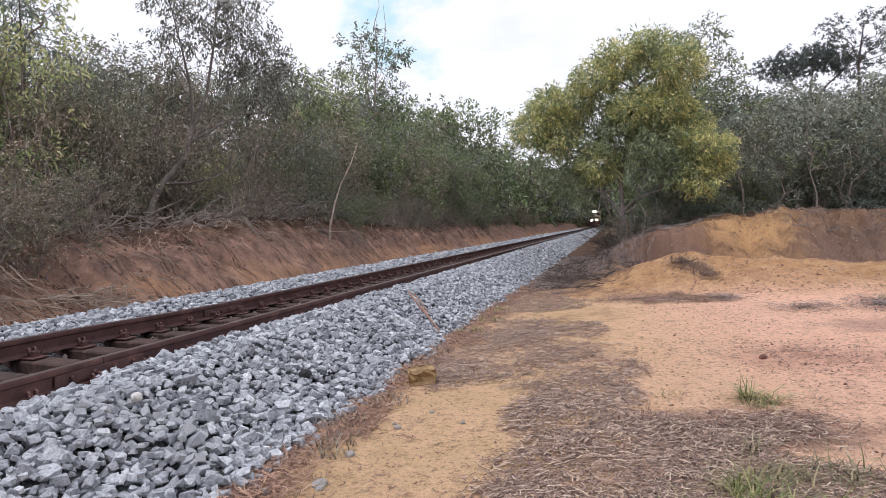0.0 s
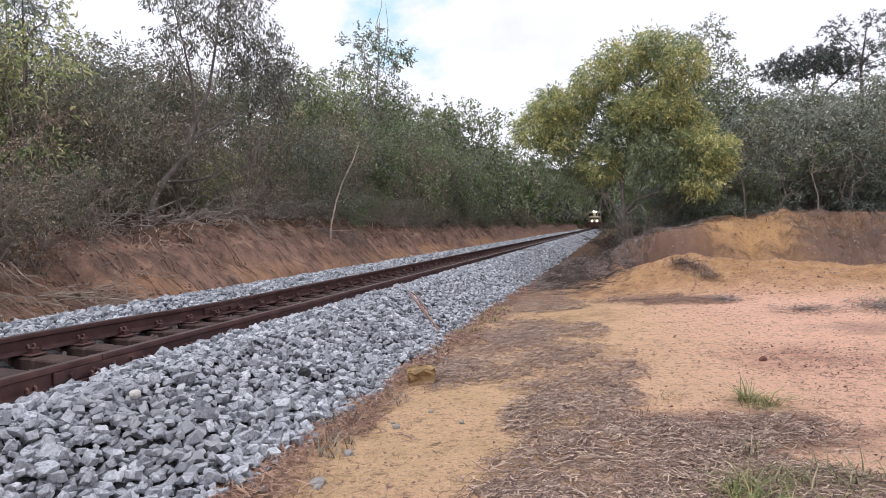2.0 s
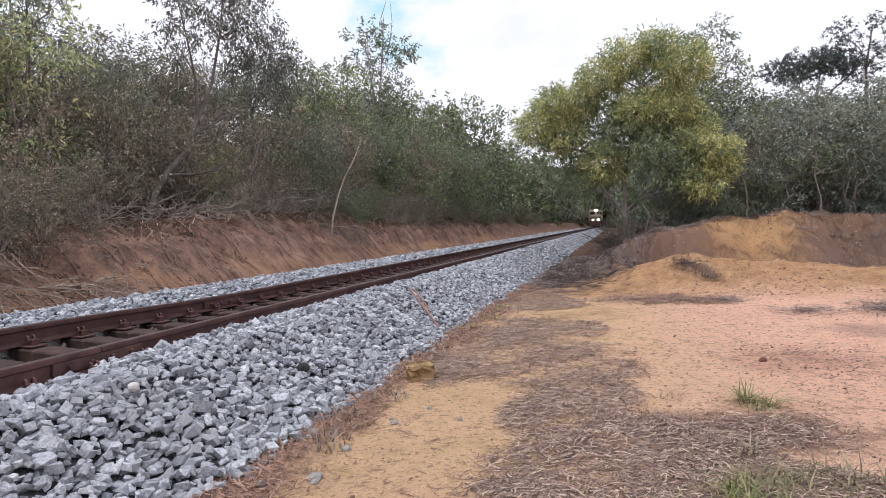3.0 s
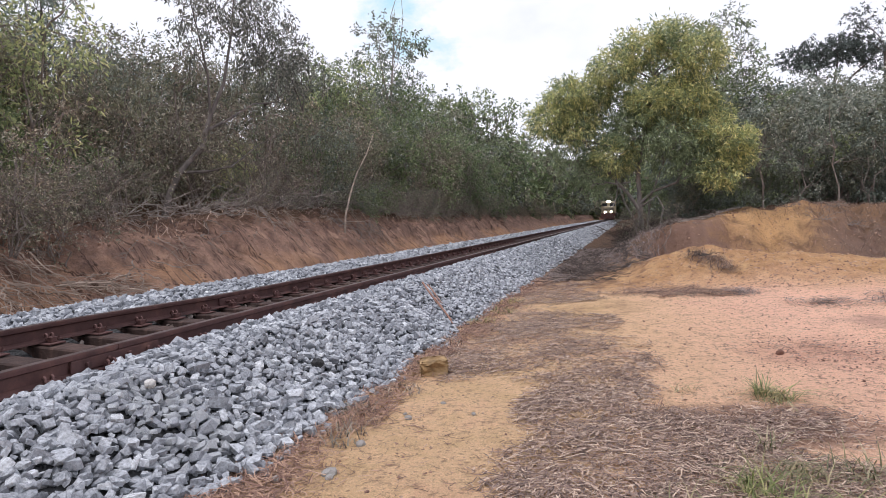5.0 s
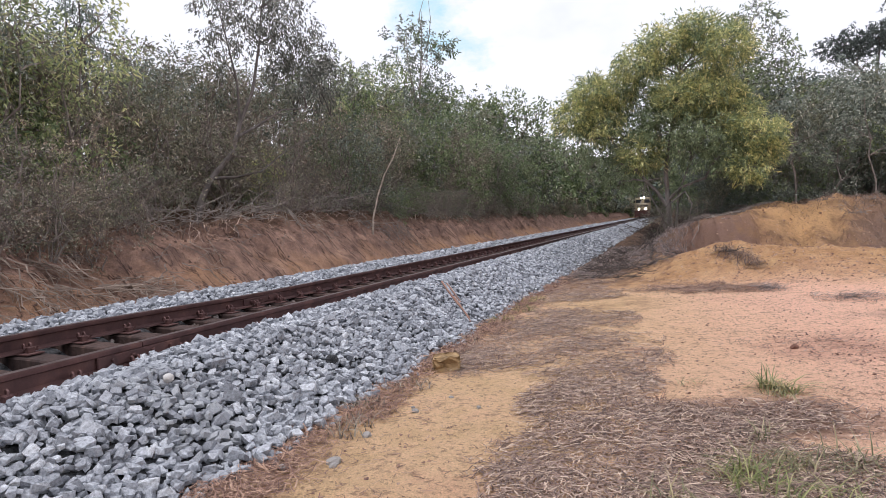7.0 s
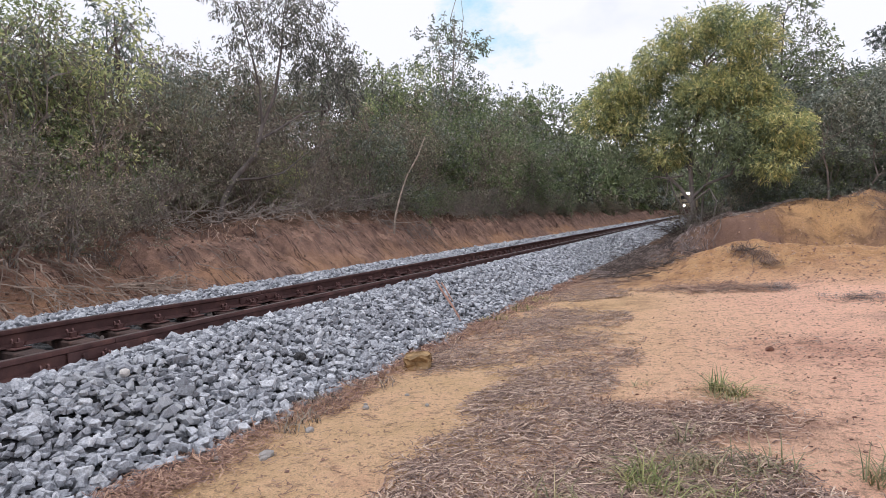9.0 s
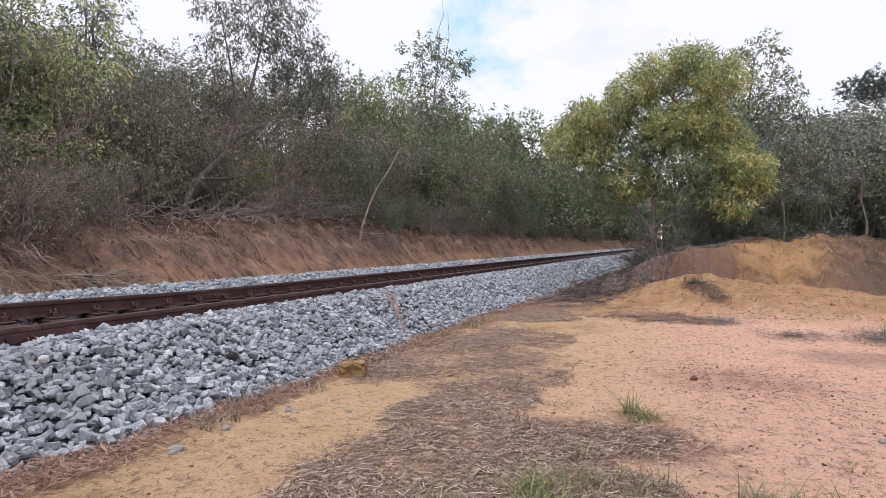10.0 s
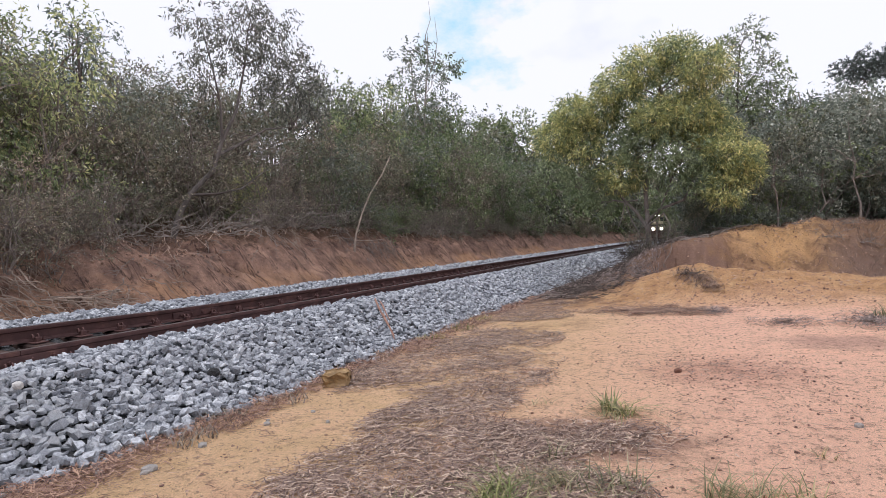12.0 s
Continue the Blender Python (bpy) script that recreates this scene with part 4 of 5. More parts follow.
# the big tree beside the track: sunlit outer clumps, then the duller inner ones (across, up, radius)
BIG = Matrix.Translation((0.54, 18.1, 0.10)) @ Matrix.Scale(1.065, 4)
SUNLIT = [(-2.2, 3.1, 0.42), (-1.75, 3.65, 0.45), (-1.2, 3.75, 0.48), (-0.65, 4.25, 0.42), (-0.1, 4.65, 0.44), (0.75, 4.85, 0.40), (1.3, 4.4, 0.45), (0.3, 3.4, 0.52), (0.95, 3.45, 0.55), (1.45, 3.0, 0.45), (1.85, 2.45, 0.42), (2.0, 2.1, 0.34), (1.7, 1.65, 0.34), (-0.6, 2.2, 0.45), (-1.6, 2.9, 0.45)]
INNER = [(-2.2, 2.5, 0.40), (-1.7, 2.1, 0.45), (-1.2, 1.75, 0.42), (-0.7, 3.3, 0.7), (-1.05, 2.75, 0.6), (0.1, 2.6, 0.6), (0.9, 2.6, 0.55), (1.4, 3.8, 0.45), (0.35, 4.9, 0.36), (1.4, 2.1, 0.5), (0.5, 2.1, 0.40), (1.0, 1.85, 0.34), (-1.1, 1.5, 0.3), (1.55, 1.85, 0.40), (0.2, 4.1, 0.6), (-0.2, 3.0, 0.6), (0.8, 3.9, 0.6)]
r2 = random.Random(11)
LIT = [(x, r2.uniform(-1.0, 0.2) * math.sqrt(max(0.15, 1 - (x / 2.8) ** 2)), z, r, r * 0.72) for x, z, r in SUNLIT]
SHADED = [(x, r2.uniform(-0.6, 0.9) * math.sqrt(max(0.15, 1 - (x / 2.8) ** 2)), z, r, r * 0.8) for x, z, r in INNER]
# light put into leaf colour: LIME on sunlit clumps, duller MIDGREEN for shade
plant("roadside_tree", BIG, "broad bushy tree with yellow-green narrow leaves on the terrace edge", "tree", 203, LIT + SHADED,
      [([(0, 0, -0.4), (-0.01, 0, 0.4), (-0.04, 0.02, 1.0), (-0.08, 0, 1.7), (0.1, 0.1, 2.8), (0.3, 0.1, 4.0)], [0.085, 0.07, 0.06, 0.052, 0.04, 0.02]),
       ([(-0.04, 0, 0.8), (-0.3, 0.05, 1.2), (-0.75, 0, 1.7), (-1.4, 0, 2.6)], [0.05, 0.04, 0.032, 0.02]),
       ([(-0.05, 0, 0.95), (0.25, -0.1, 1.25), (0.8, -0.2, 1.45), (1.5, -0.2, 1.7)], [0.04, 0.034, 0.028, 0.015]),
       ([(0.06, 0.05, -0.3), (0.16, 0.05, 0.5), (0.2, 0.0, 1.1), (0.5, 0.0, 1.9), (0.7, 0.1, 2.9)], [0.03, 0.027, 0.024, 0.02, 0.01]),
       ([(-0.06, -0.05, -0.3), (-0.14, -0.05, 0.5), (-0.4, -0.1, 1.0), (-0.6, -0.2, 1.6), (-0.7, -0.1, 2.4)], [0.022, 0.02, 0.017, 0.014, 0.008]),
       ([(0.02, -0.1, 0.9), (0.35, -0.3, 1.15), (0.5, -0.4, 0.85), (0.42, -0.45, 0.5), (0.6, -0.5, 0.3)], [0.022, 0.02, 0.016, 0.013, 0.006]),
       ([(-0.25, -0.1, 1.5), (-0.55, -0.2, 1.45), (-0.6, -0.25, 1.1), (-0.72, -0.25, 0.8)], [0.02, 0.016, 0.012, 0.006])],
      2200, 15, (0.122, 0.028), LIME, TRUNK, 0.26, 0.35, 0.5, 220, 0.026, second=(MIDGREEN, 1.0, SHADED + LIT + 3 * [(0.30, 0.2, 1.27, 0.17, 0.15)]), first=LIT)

plant("tree", Matrix.Translation((2.85, 22.3, 0.9)) @ Matrix.Scale(1.1, 4), "slender green tree with loose foliage behind the big tree", "tree", 206,
      [(0, 0, 4.6, 0.7, 0.6), (0.7, 0.2, 4.1, 0.7, 0.55), (-0.6, 0, 4.2, 0.6, 0.5), (0.2, 0, 5.3, 0.5, 0.4), (1.0, 0, 3.2, 0.8, 0.6), (0.1, 0, 3.4, 0.8, 0.6)],
      [([(0, 0, -0.3), (0.05, 0, 1.6), (0, 0.1, 3.2), (0.1, 0, 4.9)], [0.07, 0.06, 0.04, 0.012])], 210, 15, (0.13, 0.04), GREEN, BARK, 0.3, 0.3, 0.4, 60, 0.022, second=(DEEP, 0.5))
plant("umbrella_tree", pose(12.6, 47.0, 3.0), "tall dark tree with a flat spreading crown on bare limbs", "tree", 207,
      [(-1.9, 0, 7.7, 1.15, 0.75), (-0.8, 0.3, 8.2, 1.1, 0.7), (0.4, 0, 8.1, 1.2, 0.8), (1.5, 0.2, 8.0, 1.2, 0.7), (2.4, 0, 7.4, 1.1, 0.6), (0.9, 0.5, 8.5, 0.9, 0.5), (-1.1, -0.4, 7.3, 0.9, 0.4)],
      [([(0.2, 0, -0.3), (0.2, 0, 3.0), (0.1, 0, 5.0), (0.4, 0, 7.6)], [0.20, 0.17, 0.13, 0.05]), ([(0.15, 0, 5.0), (1.2, 0, 6.4), (2.2, 0, 7.3)], [0.10, 0.07, 0.03]), ([(0.15, 0, 5.3), (-0.8, 0, 6.5), (-1.7, 0, 7.4)], [0.09, 0.06, 0.03])],
      900, 15, (0.14, 0.07), DARK, BARK, 0.3, 0.1, 0.35, 60, 0.04, plainer=True)
plant("tree", pose(13.3, 44.0, 3.0), "tall thin tree with a sparse open crown", "tree", 208,
      [(0, 0, 9.3, 0.7, 0.5), (1.0, 0, 8.9, 0.8, 0.5), (2.0, 0, 9.6, 0.7, 0.5), (2.4, 0, 8.4, 0.8, 0.5), (3.3, 0, 8.9, 0.8, 0.5), (-0.6, 0, 8.4, 0.6, 0.4), (1.2, 0, 7.8, 0.9, 0.5), (3.8, 0, 7.4, 1.1, 0.9)],
      [([(1.4, 0, -0.3), (1.4, 0, 4.0), (1.3, 0, 7.0), (1.6, 0, 9.4)], [0.14, 0.12, 0.07, 0.02])], 200, 14, (0.17, 0.09), DARK, BARK, 0.4, 0.2, 0.3, 60, 0.03, plainer=True)
for x, y, h in ((8.0, 19.6, 2.3), (6.4, 20.0, 1.9), (9.6, 19.2, 2.0), (4.6, 19.8, 1.6), (5.5, 19.5, 2.5), (7.2, 19.3, 2.7), (10.6, 18.8, 2.4), (3.6, 19.0, 1.8)):
    z = float(ground_z(x, y))
    rr = random.Random(int(x * 10))
    bare = thing("bare_sapling", pose(x, y, z), "pale leafless sapling before the dark woods", "sapling")
    stem = bent((0, 0, -0.1), (rr.uniform(-0.3, 0.3), 0, h), rr, 0, 0.1, 5)
    part("stem", tube(stem, [0.03, 0.027, 0.023, 0.018, 0.013, 0.006], 5), TWIG, bare)
    for k in range(7):
        a = stem[rr.randint(2, 4)]
        part("branch", tube(bent(a, a + Vector((rr.uniform(-0.9, 0.9), rr.uniform(-0.4, 0.2), rr.uniform(0.1, 0.6))), rr, 0.05, 0.2, 4), [0.012, 0.01, 0.008, 0.005, 0.003], 4), TWIG, bare)

for x, y, sc in ((1.75, 18.2, 0.42), (2.4, 18.6, 0.5), (1.7, 19.4, 0.45), (3.0, 19.2, 0.55), (2.2, 19.8, 0.6), (3.6, 19.7, 0.6), (1.5, 20.6, 0.6), (4.4, 19.9, 0.55), (1.6, 22.0, 0.7)):
    stand("dark", x, y, sc, rng, 1.0, 0.1)
for x, y, sc in ((2.3, 26.0, 0.95), (2.5, 29.0, 1.1), (2.4, 34.0, 1.2), (2.2, 40.0, 1.3)):
    stand("dark", x, y, sc, rng, 1.0, 0.2)
for x, y, sc in ((0.3, 17.7, 0.36), (0.75, 17.6, 0.2), (0.2, 18.6, 0.3), (0.9, 18.8, 0.2), (1.2, 17.5, 0.26)):
    stand("twiggy", x, y, sc, rng, 1.0, 0.05)
# thin leaning sapling before the thicket
pole = thing("leaning_sapling", pose(0, 0, 0), "thin pale bare sapling leaning out of the thicket", "sapling")
part("stem", tube([(-6.98, 15.9, 0.22), (-7.0, 15.97, 0.57), (-7.1, 16.24, 0.95), (-7.2, 16.8, 1.57), (-7.3, 17.48, 2.17), (-7.4, 18.46, 2.82), (-7.5, 19.28, 3.53)], [0.033, 0.031, 0.028, 0.026, 0.023, 0.02, 0.012], 6), TANWOOD, pole, smooth=True)
part("twig", tube([(-7.05, 16.1, 0.8), (-7.0, 16.9, 0.78), (-6.95, 17.9, 0.82)], [0.014, 0.012, 0.006], 5), TANWOOD, pole)


# ---- locomotive ----
def locomotive():
    """A diesel locomotive, its front towards -y and the front coupler over y = 0."""
    loco = thing("locomotive", pose(MIDDLE, 146, 0), "yellow and dark diesel locomotive with lit headlights on the track", "locomotive")
    part("underframe", boxed(-1.35, 1.35, 0.5, 17.0, 0.95, 1.25, bevel=0.03), DARKPAINT, loco)
    bm = bmesh.new()
    box(bm, -0.95, 0.95, 1.3, 3.2, 1.25, 2.55, 0.12)
    part("nose", bm, YELLOW, loco)
    bm = bmesh.new()
    box(bm, -1.38, 1.38, 3.2, 5.4, 1.25, 3.62, 0.14)
    cab = part("cab", bm, YELLOW, loco)
    for s in (-1, 1):
        part("windshield", boxed(s * 0.72 - 0.46, s * 0.72 + 0.46, 3.18, 3.21, 2.62, 3.2, bevel=0.01), PANE, cab, "dark windscreen pane")
        part("side_window", boxed(s * 1.385 - 0.012, s * 1.385 + 0.012, 3.7, 4.9, 2.5, 3.1, bevel=0.005), PANE, cab, "dark side window")
    part("hood", boxed(-0.92, 0.92, 5.4, 16.2, 1.25, 3.45, bevel=0.1), YELLOW, loco)
    part("roof_band", boxed(-1.2, 1.2, 3.25, 5.3, 3.622, 3.72, bevel=0.03), DARKPAINT, loco)
    bm = bmesh.new()
    box(bm, -0.42, 0.42, 3.0, 3.2, 3.3, 3.7, 0.05)
    lamp_case = part("headlight_case", bm, DARKPAINT, loco)
    for s in (-1, 1):
        bm = bmesh.new()
        rod(bm, (s * 0.19, 3.0, 3.5), (s * 0.19, 2.97, 3.5), 0.17, 16)
        part("headlight", bm, LAMP, lamp_case, "lit round headlight")
        bm = bmesh.new()
        box(bm, s * 0.55 - 0.2, s * 0.55 + 0.2, 0.62, 0.85, 1.3, 1.7, 0.04)
        case = part("ditch_light_case", bm, DARKPAINT, loco)
        bm = bmesh.new()
        rod(bm, (s * 0.55, 0.62, 1.5), (s * 0.55, 0.59, 1.5), 0.19, 16)
        part("ditch_light", bm, LAMP, case, "lit round lower lamp")
        bm = bmesh.new()
        rod(bm, (s * 0.55, 0.75, 1.2), (s * 0.55, 0.75, 1.32), 0.06, 8)
        part("lamp_post", bm, DARKPAINT, loco)
        bm = bmesh.new()
        rod(bm, (s * 1.3, 0.6, 2.2), (s * 1.3, 3.2, 2.2), 0.025, 6)
        for k in range(3):
            rod(bm, (s * 1.3, 0.6 + 1.2 * k, 1.2), (s * 1.3, 0.6 + 1.2 * k, 2.2), 0.025, 6)
        part("handrail", bm, YELLOW, loco)
        bm = bmesh.new()
        for k in range(4):
            box(bm, s * 1.15 - 0.2, s * 1.15 + 0.2, 0.45, 0.75, 0.25 + 0.25 * k, 0.29 + 0.25 * k)
        part("steps", bm, DARKPAINT, loco)
        bm = bmesh.new()
        box(bm, s * 1.42 - 0.07, s * 1.42 + 0.07, 3.3, 3.36, 2.7, 3.0, 0.01)
        part("mirror", bm, PANE, loco)
    part("pilot_plate", boxed(-1.3, 1.3, 0.4, 0.5, 0.2, 1.25, bevel=0.02), REDPAINT, loco, "faded red front plate")
    part("nose_band", boxed(-0.955, 0.955, 1.285, 1.3, 1.95, 2.15, bevel=0.005), DARKPAINT, loco, "dark band across the nose")
    bm = bmesh.new()
    box(bm, -0.13, 0.13, 0.0, 0.5, 0.62, 0.9, 0.03)
    part("coupler", bm, RUST, loco)
    part("fuel_tank", boxed(-1.2, 1.2, 7.2, 10.4, 0.35, 0.95, bevel=0.1), DARKPAINT, loco)
    wheelsets = []
    for y0 in (3.0, 13.6):
        bm = bmesh.new()
        for s in (-1, 1):
            box(bm, s * 0.78 - 0.07, s * 0.78 + 0.07, y0 - 2.0, y0 + 2.0, 0.4, 0.85, 0.04)
        part("bogie_frame", bm, DARKPAINT, loco)
        for k in (-1.45, 0, 1.45):
            bm = bmesh.new()
            for s in (-1, 1):
                rod(bm, (s * 0.50, 0, 0), (s * 0.60, 0, 0), 0.45, 20)
                rod(bm, (s * 0.47, 0, 0), (s * 0.50, 0, 0), 0.475, 20)
            rod(bm, (-0.6, 0, 0), (0.6, 0, 0), 0.08, 10)
            w = part("wheelset", bm, RUST, loco)
            w.location = (0, y0 + k, 0.452)
            wheelsets.append((w, y0 + k))
    return loco, wheelsets


LOCO, WHEELSETS = locomotive()


# ---- small things ----
def stone_thing(name, x, y, size, material, label, category, seed, lift=0.4, squash=(1, 1, 1)):
    bm = bmesh.new()
    bmesh.ops.create_icosphere(bm, subdivisions=2, radius=1.0)
    g = random.Random(seed)
    k = [g.uniform(0.7, 1.15) for _ in range(14)]
    for v in bm.verts:
        f = sum(abs(math.sin(3.1 * v.co.x * a + 2.3 * v.co.y * b + 2.7 * v.co.z * c)) for a, b, c in ((k[0], k[1], k[2]), (k[3], -k[4], k[5]))) / 2
        v.co = Vector((v.co.x * squash[0], v.co.y * squash[1], v.co.z * squash[2])) * (0.78 + 0.35 * f)
    me = bpy.data.meshes.new(name)
    bm.to_mesh(me)
    bm.free()
    me.materials.append(material)
    ob = new(name, me)
    z = max(float(ground_z(x, y)), float(ballast_z(x, y)) + 0.02 if x < -1.75 else -9)
    ob.matrix_basis = Matrix.LocRotScale((x, y, z + size * squash[2] * lift), Euler((0, 0, g.uniform(0, 6.28))), (size,) * 3)
    return tagged(ob, label, category)


def block(name, x, y, dims, yaw, material, label, category):
    bm = bmesh.new()
    box(bm, -dims[0] / 2, dims[0] / 2, -dims[1] / 2, dims[1] / 2, 0, dims[2], 0.012)
    bmesh.ops.subdivide_edges(bm, edges=bm.edges[:], cuts=2, use_grid_fill=True)
    g = random.Random(4)
    for v in bm.verts:
        v.co += Vector((g.uniform(-1, 1), g.uniform(-1, 1), g.uniform(-1, 1))) * 0.018
    me = bpy.data.meshes.new(name)
    bm.to_mesh(me)
    bm.free()
    me.materials.append(material)
    ob = new(name, me)
    ob.matrix_basis = pose(x, y, float(ground_z(x, y)) - 0.015, 4, -5, yaw)
    return tagged(ob, label, category)


block("rock", -1.43, 5.95, (0.23, 0.17, 0.14), 20, MOSSROCK, "squarish yellow-ochre rock at the ballast toe", "rock")
stone_thing("white_stone", -2.475, 3.66, 0.036, WHITE_STONE, "whitish stone lying on the grey ballast", "stone", 2, 0.9, (1, 0.9, 0.8))
for i, (x, y, s) in enumerate(((-1.2, 4.6, 0.03), (-1.325, 4.09, 0.038), (-1.31, 3.64, 0.05), (-1.28, 3.58, 0.03), (-1.07, 5.0, 0.022), (-0.78, 4.75, 0.02), (-1.55, 3.5, 0.035), (-1.25, 4.68, 0.016))):
    stone_thing("stone", x, y, s, PLAINSTONE, "grey ballast stone lying on bare sand", "stone", 20 + i, 0.3, (1, 0.8, 0.6))
stone_thing("clod", -2.15, 5.12, 0.05, BED, "dark lump lying between the ballast stones", "clod", 37, 0.5, (1.2, 1, 0.8))
stone_thing("clod", 1.54, 6.87, 0.036, CLODMAT, "dark red-brown clod of earth on the sand", "clod", 31, 0.4, (1, 1, 0.8))
stone_thing("stone", 2.62, 5.35, 0.027, PLAINSTONE, "rounded greyish stone on pinkish sand", "stone", 33, 0.4, (1, 0.9, 0.7))
g = random.Random(17)
for i in range(90):
    x, y = g.uniform(0.3, 4.5), g.uniform(4.6, 12)
    stone_thing("clod", x, y, g.uniform(0.005, 0.015), CLODMAT, "small dark clod of earth on the sand", "clod", 400 + i, 0.3, (1, 0.8, 0.6))["group"] = "clods on the sand"

stick = thing("split_stick", pose(0, 0, 0), "reddish split stick lying on the ballast slope", "stick")
for k, (a, b, r) in enumerate((((-2.36, 8.45, 0.0), (-1.83, 7.95, -0.40), 0.013), ((-2.30, 8.48, -0.03), (-2.02, 8.2, -0.24), 0.010), ((-2.12, 8.22, -0.17), (-1.80, 7.9, -0.44), 0.011))):
    part("branch", tube(bent(a, b, g, 0.0, 0.04, 4), [r, r * 1.1, r, r * 0.9, r * 0.6], 5), REDWOOD, stick)


def strands(n, xs, ys, length, width, material, gen, lift=0.018, tilt=0.12, name="straw", curl=0.35):
    """Fine dry stalks lying about, each a bent strip."""
    h = gen.uniform(0, 2 * math.pi, n)
    L = length * gen.uniform(0.5, 1.4, n)
    bend = gen.normal(0, curl, n)
    width = width * gen.uniform(0.6, 1.5, n) * np.interp(ys, [4, 12], [1.0, 1.8])
    z0 = gen.uniform(0, lift, n)
    V = np.empty((n, 6, 3))
    for k in range(3):
        t = (k / 2 - 0.5)
        a = h + bend * t
        px, py = xs + np.cos(a) * L * t, ys + np.sin(a) * L * t
        pz = ground_z(px, py) + z0 + 0.004 + np.abs(t) * gen.normal(0, tilt, n) * L * 0.6
        wx, wy = -np.sin(a) * width / 2, np.cos(a) * width / 2
        V[:, 2 * k] = np.stack([px + wx, py + wy, pz], -1)
        V[:, 2 * k + 1] = np.stack([px - wx, py - wy, pz + 0.001], -1)
    o = 6 * np.arange(n)[:, None]
    F = np.concatenate([o + np.array([0, 1, 3, 2]), o + np.array([2, 3, 5, 4])])
    return array_mesh(name, V.reshape(-1, 3), F, material)


def straw_cover(x, y):
    """How thickly dry straw lies, 0 to 1."""
    r = 0.55 * rough_field(x * 1.1, y * 1.1, 71)
    yy = y + 0.4 * rough_field(x * 1.3, y * 1.3, 75)
    edge = np.interp(yy, [2.5, 3.8, 5.0, 5.5, 5.9, 6.4, 9, 13], [-0.35, -0.5, -0.62, -0.85, -1.4, -1.6, -1.6, -1.6])
    right = np.interp(yy, [2.5, 4.0, 4.5, 4.9, 5.2, 5.8, 6.4, 7.4, 9, 10, 13], [2.5, 1.6, 1.05, 0.7, 0.55, 0.45, 0.35, 0.2, 0.3, -0.3, -0.6])
    main = smooth_step(-0.05, 0.22, np.minimum(x - edge, right - x) + 0.5 * r)
    thin = np.interp(y, [2.5, 6, 7.5, 9.5, 12], [1, 1, 0.85, 0.8, 0.5]) * np.clip(0.72 + 1.7 * r, 0.05, 1)
    patch = np.exp(-(((x - 1.0) / 0.75) ** 2 + ((y - 11.7) / 0.4) ** 2)) + np.exp(-(((x - 1.9) / 0.6) ** 2 + ((y - 7.0) / 0.5) ** 2)) * 0.07 + np.exp(-(((x - 1.15) / 0.42) ** 2 + ((y - 4.8) / 0.3) ** 2)) * np.clip(0.8 + 1.5 * r, 0.1, 1)
    return np.clip(main * thin + patch, 0, 1) * smooth_step(2.2, 3.2, y + 0.5 * rough_field(x * 1.5, y * 1.5, 73))


sg = np.random.default_rng(23)
X1, Y1 = sg.uniform(-1.7, 2.8, 200000), 2.4 + 11 * sg.random(200000) ** 1.7
keep = sg.random(len(X1)) < straw_cover(X1, Y1) * np.interp(Y1, [2.4, 6, 13], [1, 0.95, 0.8])
X1, Y1 = X1[keep], Y1[keep]
tagged(new("dry_straw", strands(len(X1), X1, Y1, 0.066, 0.0042, STRAW, sg, 0.026, 0.16, curl=0.5)), "matted greyish dry straw lying on sandy soil", "straw", kind="stuff")
# dark stalks added beneath the straw stand in for shade between its strands
X1, Y1 = sg.uniform(-1.7, 2.8, 60000), 2.4 + 11 * sg.random(60000) ** 1.7 - 4.5 * (sg.random(60000) < 0.12) * sg.random(60000)
keep = sg.random(len(X1)) < straw_cover(X1, Y1) * 0.6
X1, Y1 = X1[keep], Y1[keep]
tagged(new("old_straw", strands(len(X1), X1, Y1, 0.12, 0.006, DARKLITTER, sg, 0.012, 0.1, curl=0.9)), "dark stalks added under the straw as its shaded gaps", "straw", kind="stuff")
X1, Y1 = sg.uniform(-1.95, -1.15, 34000), 2.6 + 12 * sg.random(34000) ** 1.5 - 5 * (sg.random(34000) < 0.15) * sg.random(34000)
keep = sg.random(len(X1)) < smooth_step(-2.0, -1.7, X1) * (1 - smooth_step(-1.62, -1.3, X1 + 0.12 * rough_field(X1 * 2, Y1 * 1.5, 77))) * 0.8
X1, Y1 = X1[keep], Y1[keep]
tagged(new("dry_grass_strip", strands(len(X1), X1, Y1, 0.10, 0.0042, REDSTRAW, sg, 0.035, 0.4, curl=0.9)), "reddish dry grass along the toe of the ballast", "dry grass", kind="stuff")
X1, Y1 = sg.uniform(-1.5, 5.5, 20000), 2.6 + 13.5 * sg.random(20000) ** 1.3
keep = sg.random(len(X1)) < smooth_step(0.0, 0.7, rough_field(X1 * 0.8, Y1 * 0.8, 95) + 0.25 * (X1 > 0.5)) * 0.6
X1, Y1 = X1[keep], Y1[keep]
tagged(new("scattered_stalks", strands(len(X1), X1, Y1, 0.06, 0.0045, DARKLITTER, sg, 0.008, 0.1)), "scattered dry stalks and leaf bits on the sand", "litter", kind="stuff")
X1, Y1 = sg.uniform(0, 9, 16000), sg.uniform(16.8, 21, 16000)
keep = sg.random(len(X1)) < smooth_step(-0.1, 0.5, rough_field(X1 * 0.6, Y1 * 0.6, 91) + 0.25 * (X1 - 3.4) * (X1 > 3.4) + 0.5 * (Y1 > 18.5)) * 0.6
X1, Y1 = X1[keep], Y1[keep]
Xs, Ys = sg.uniform(3.2, 9, 9000), sg.uniform(15.2, 18.5, 9000)
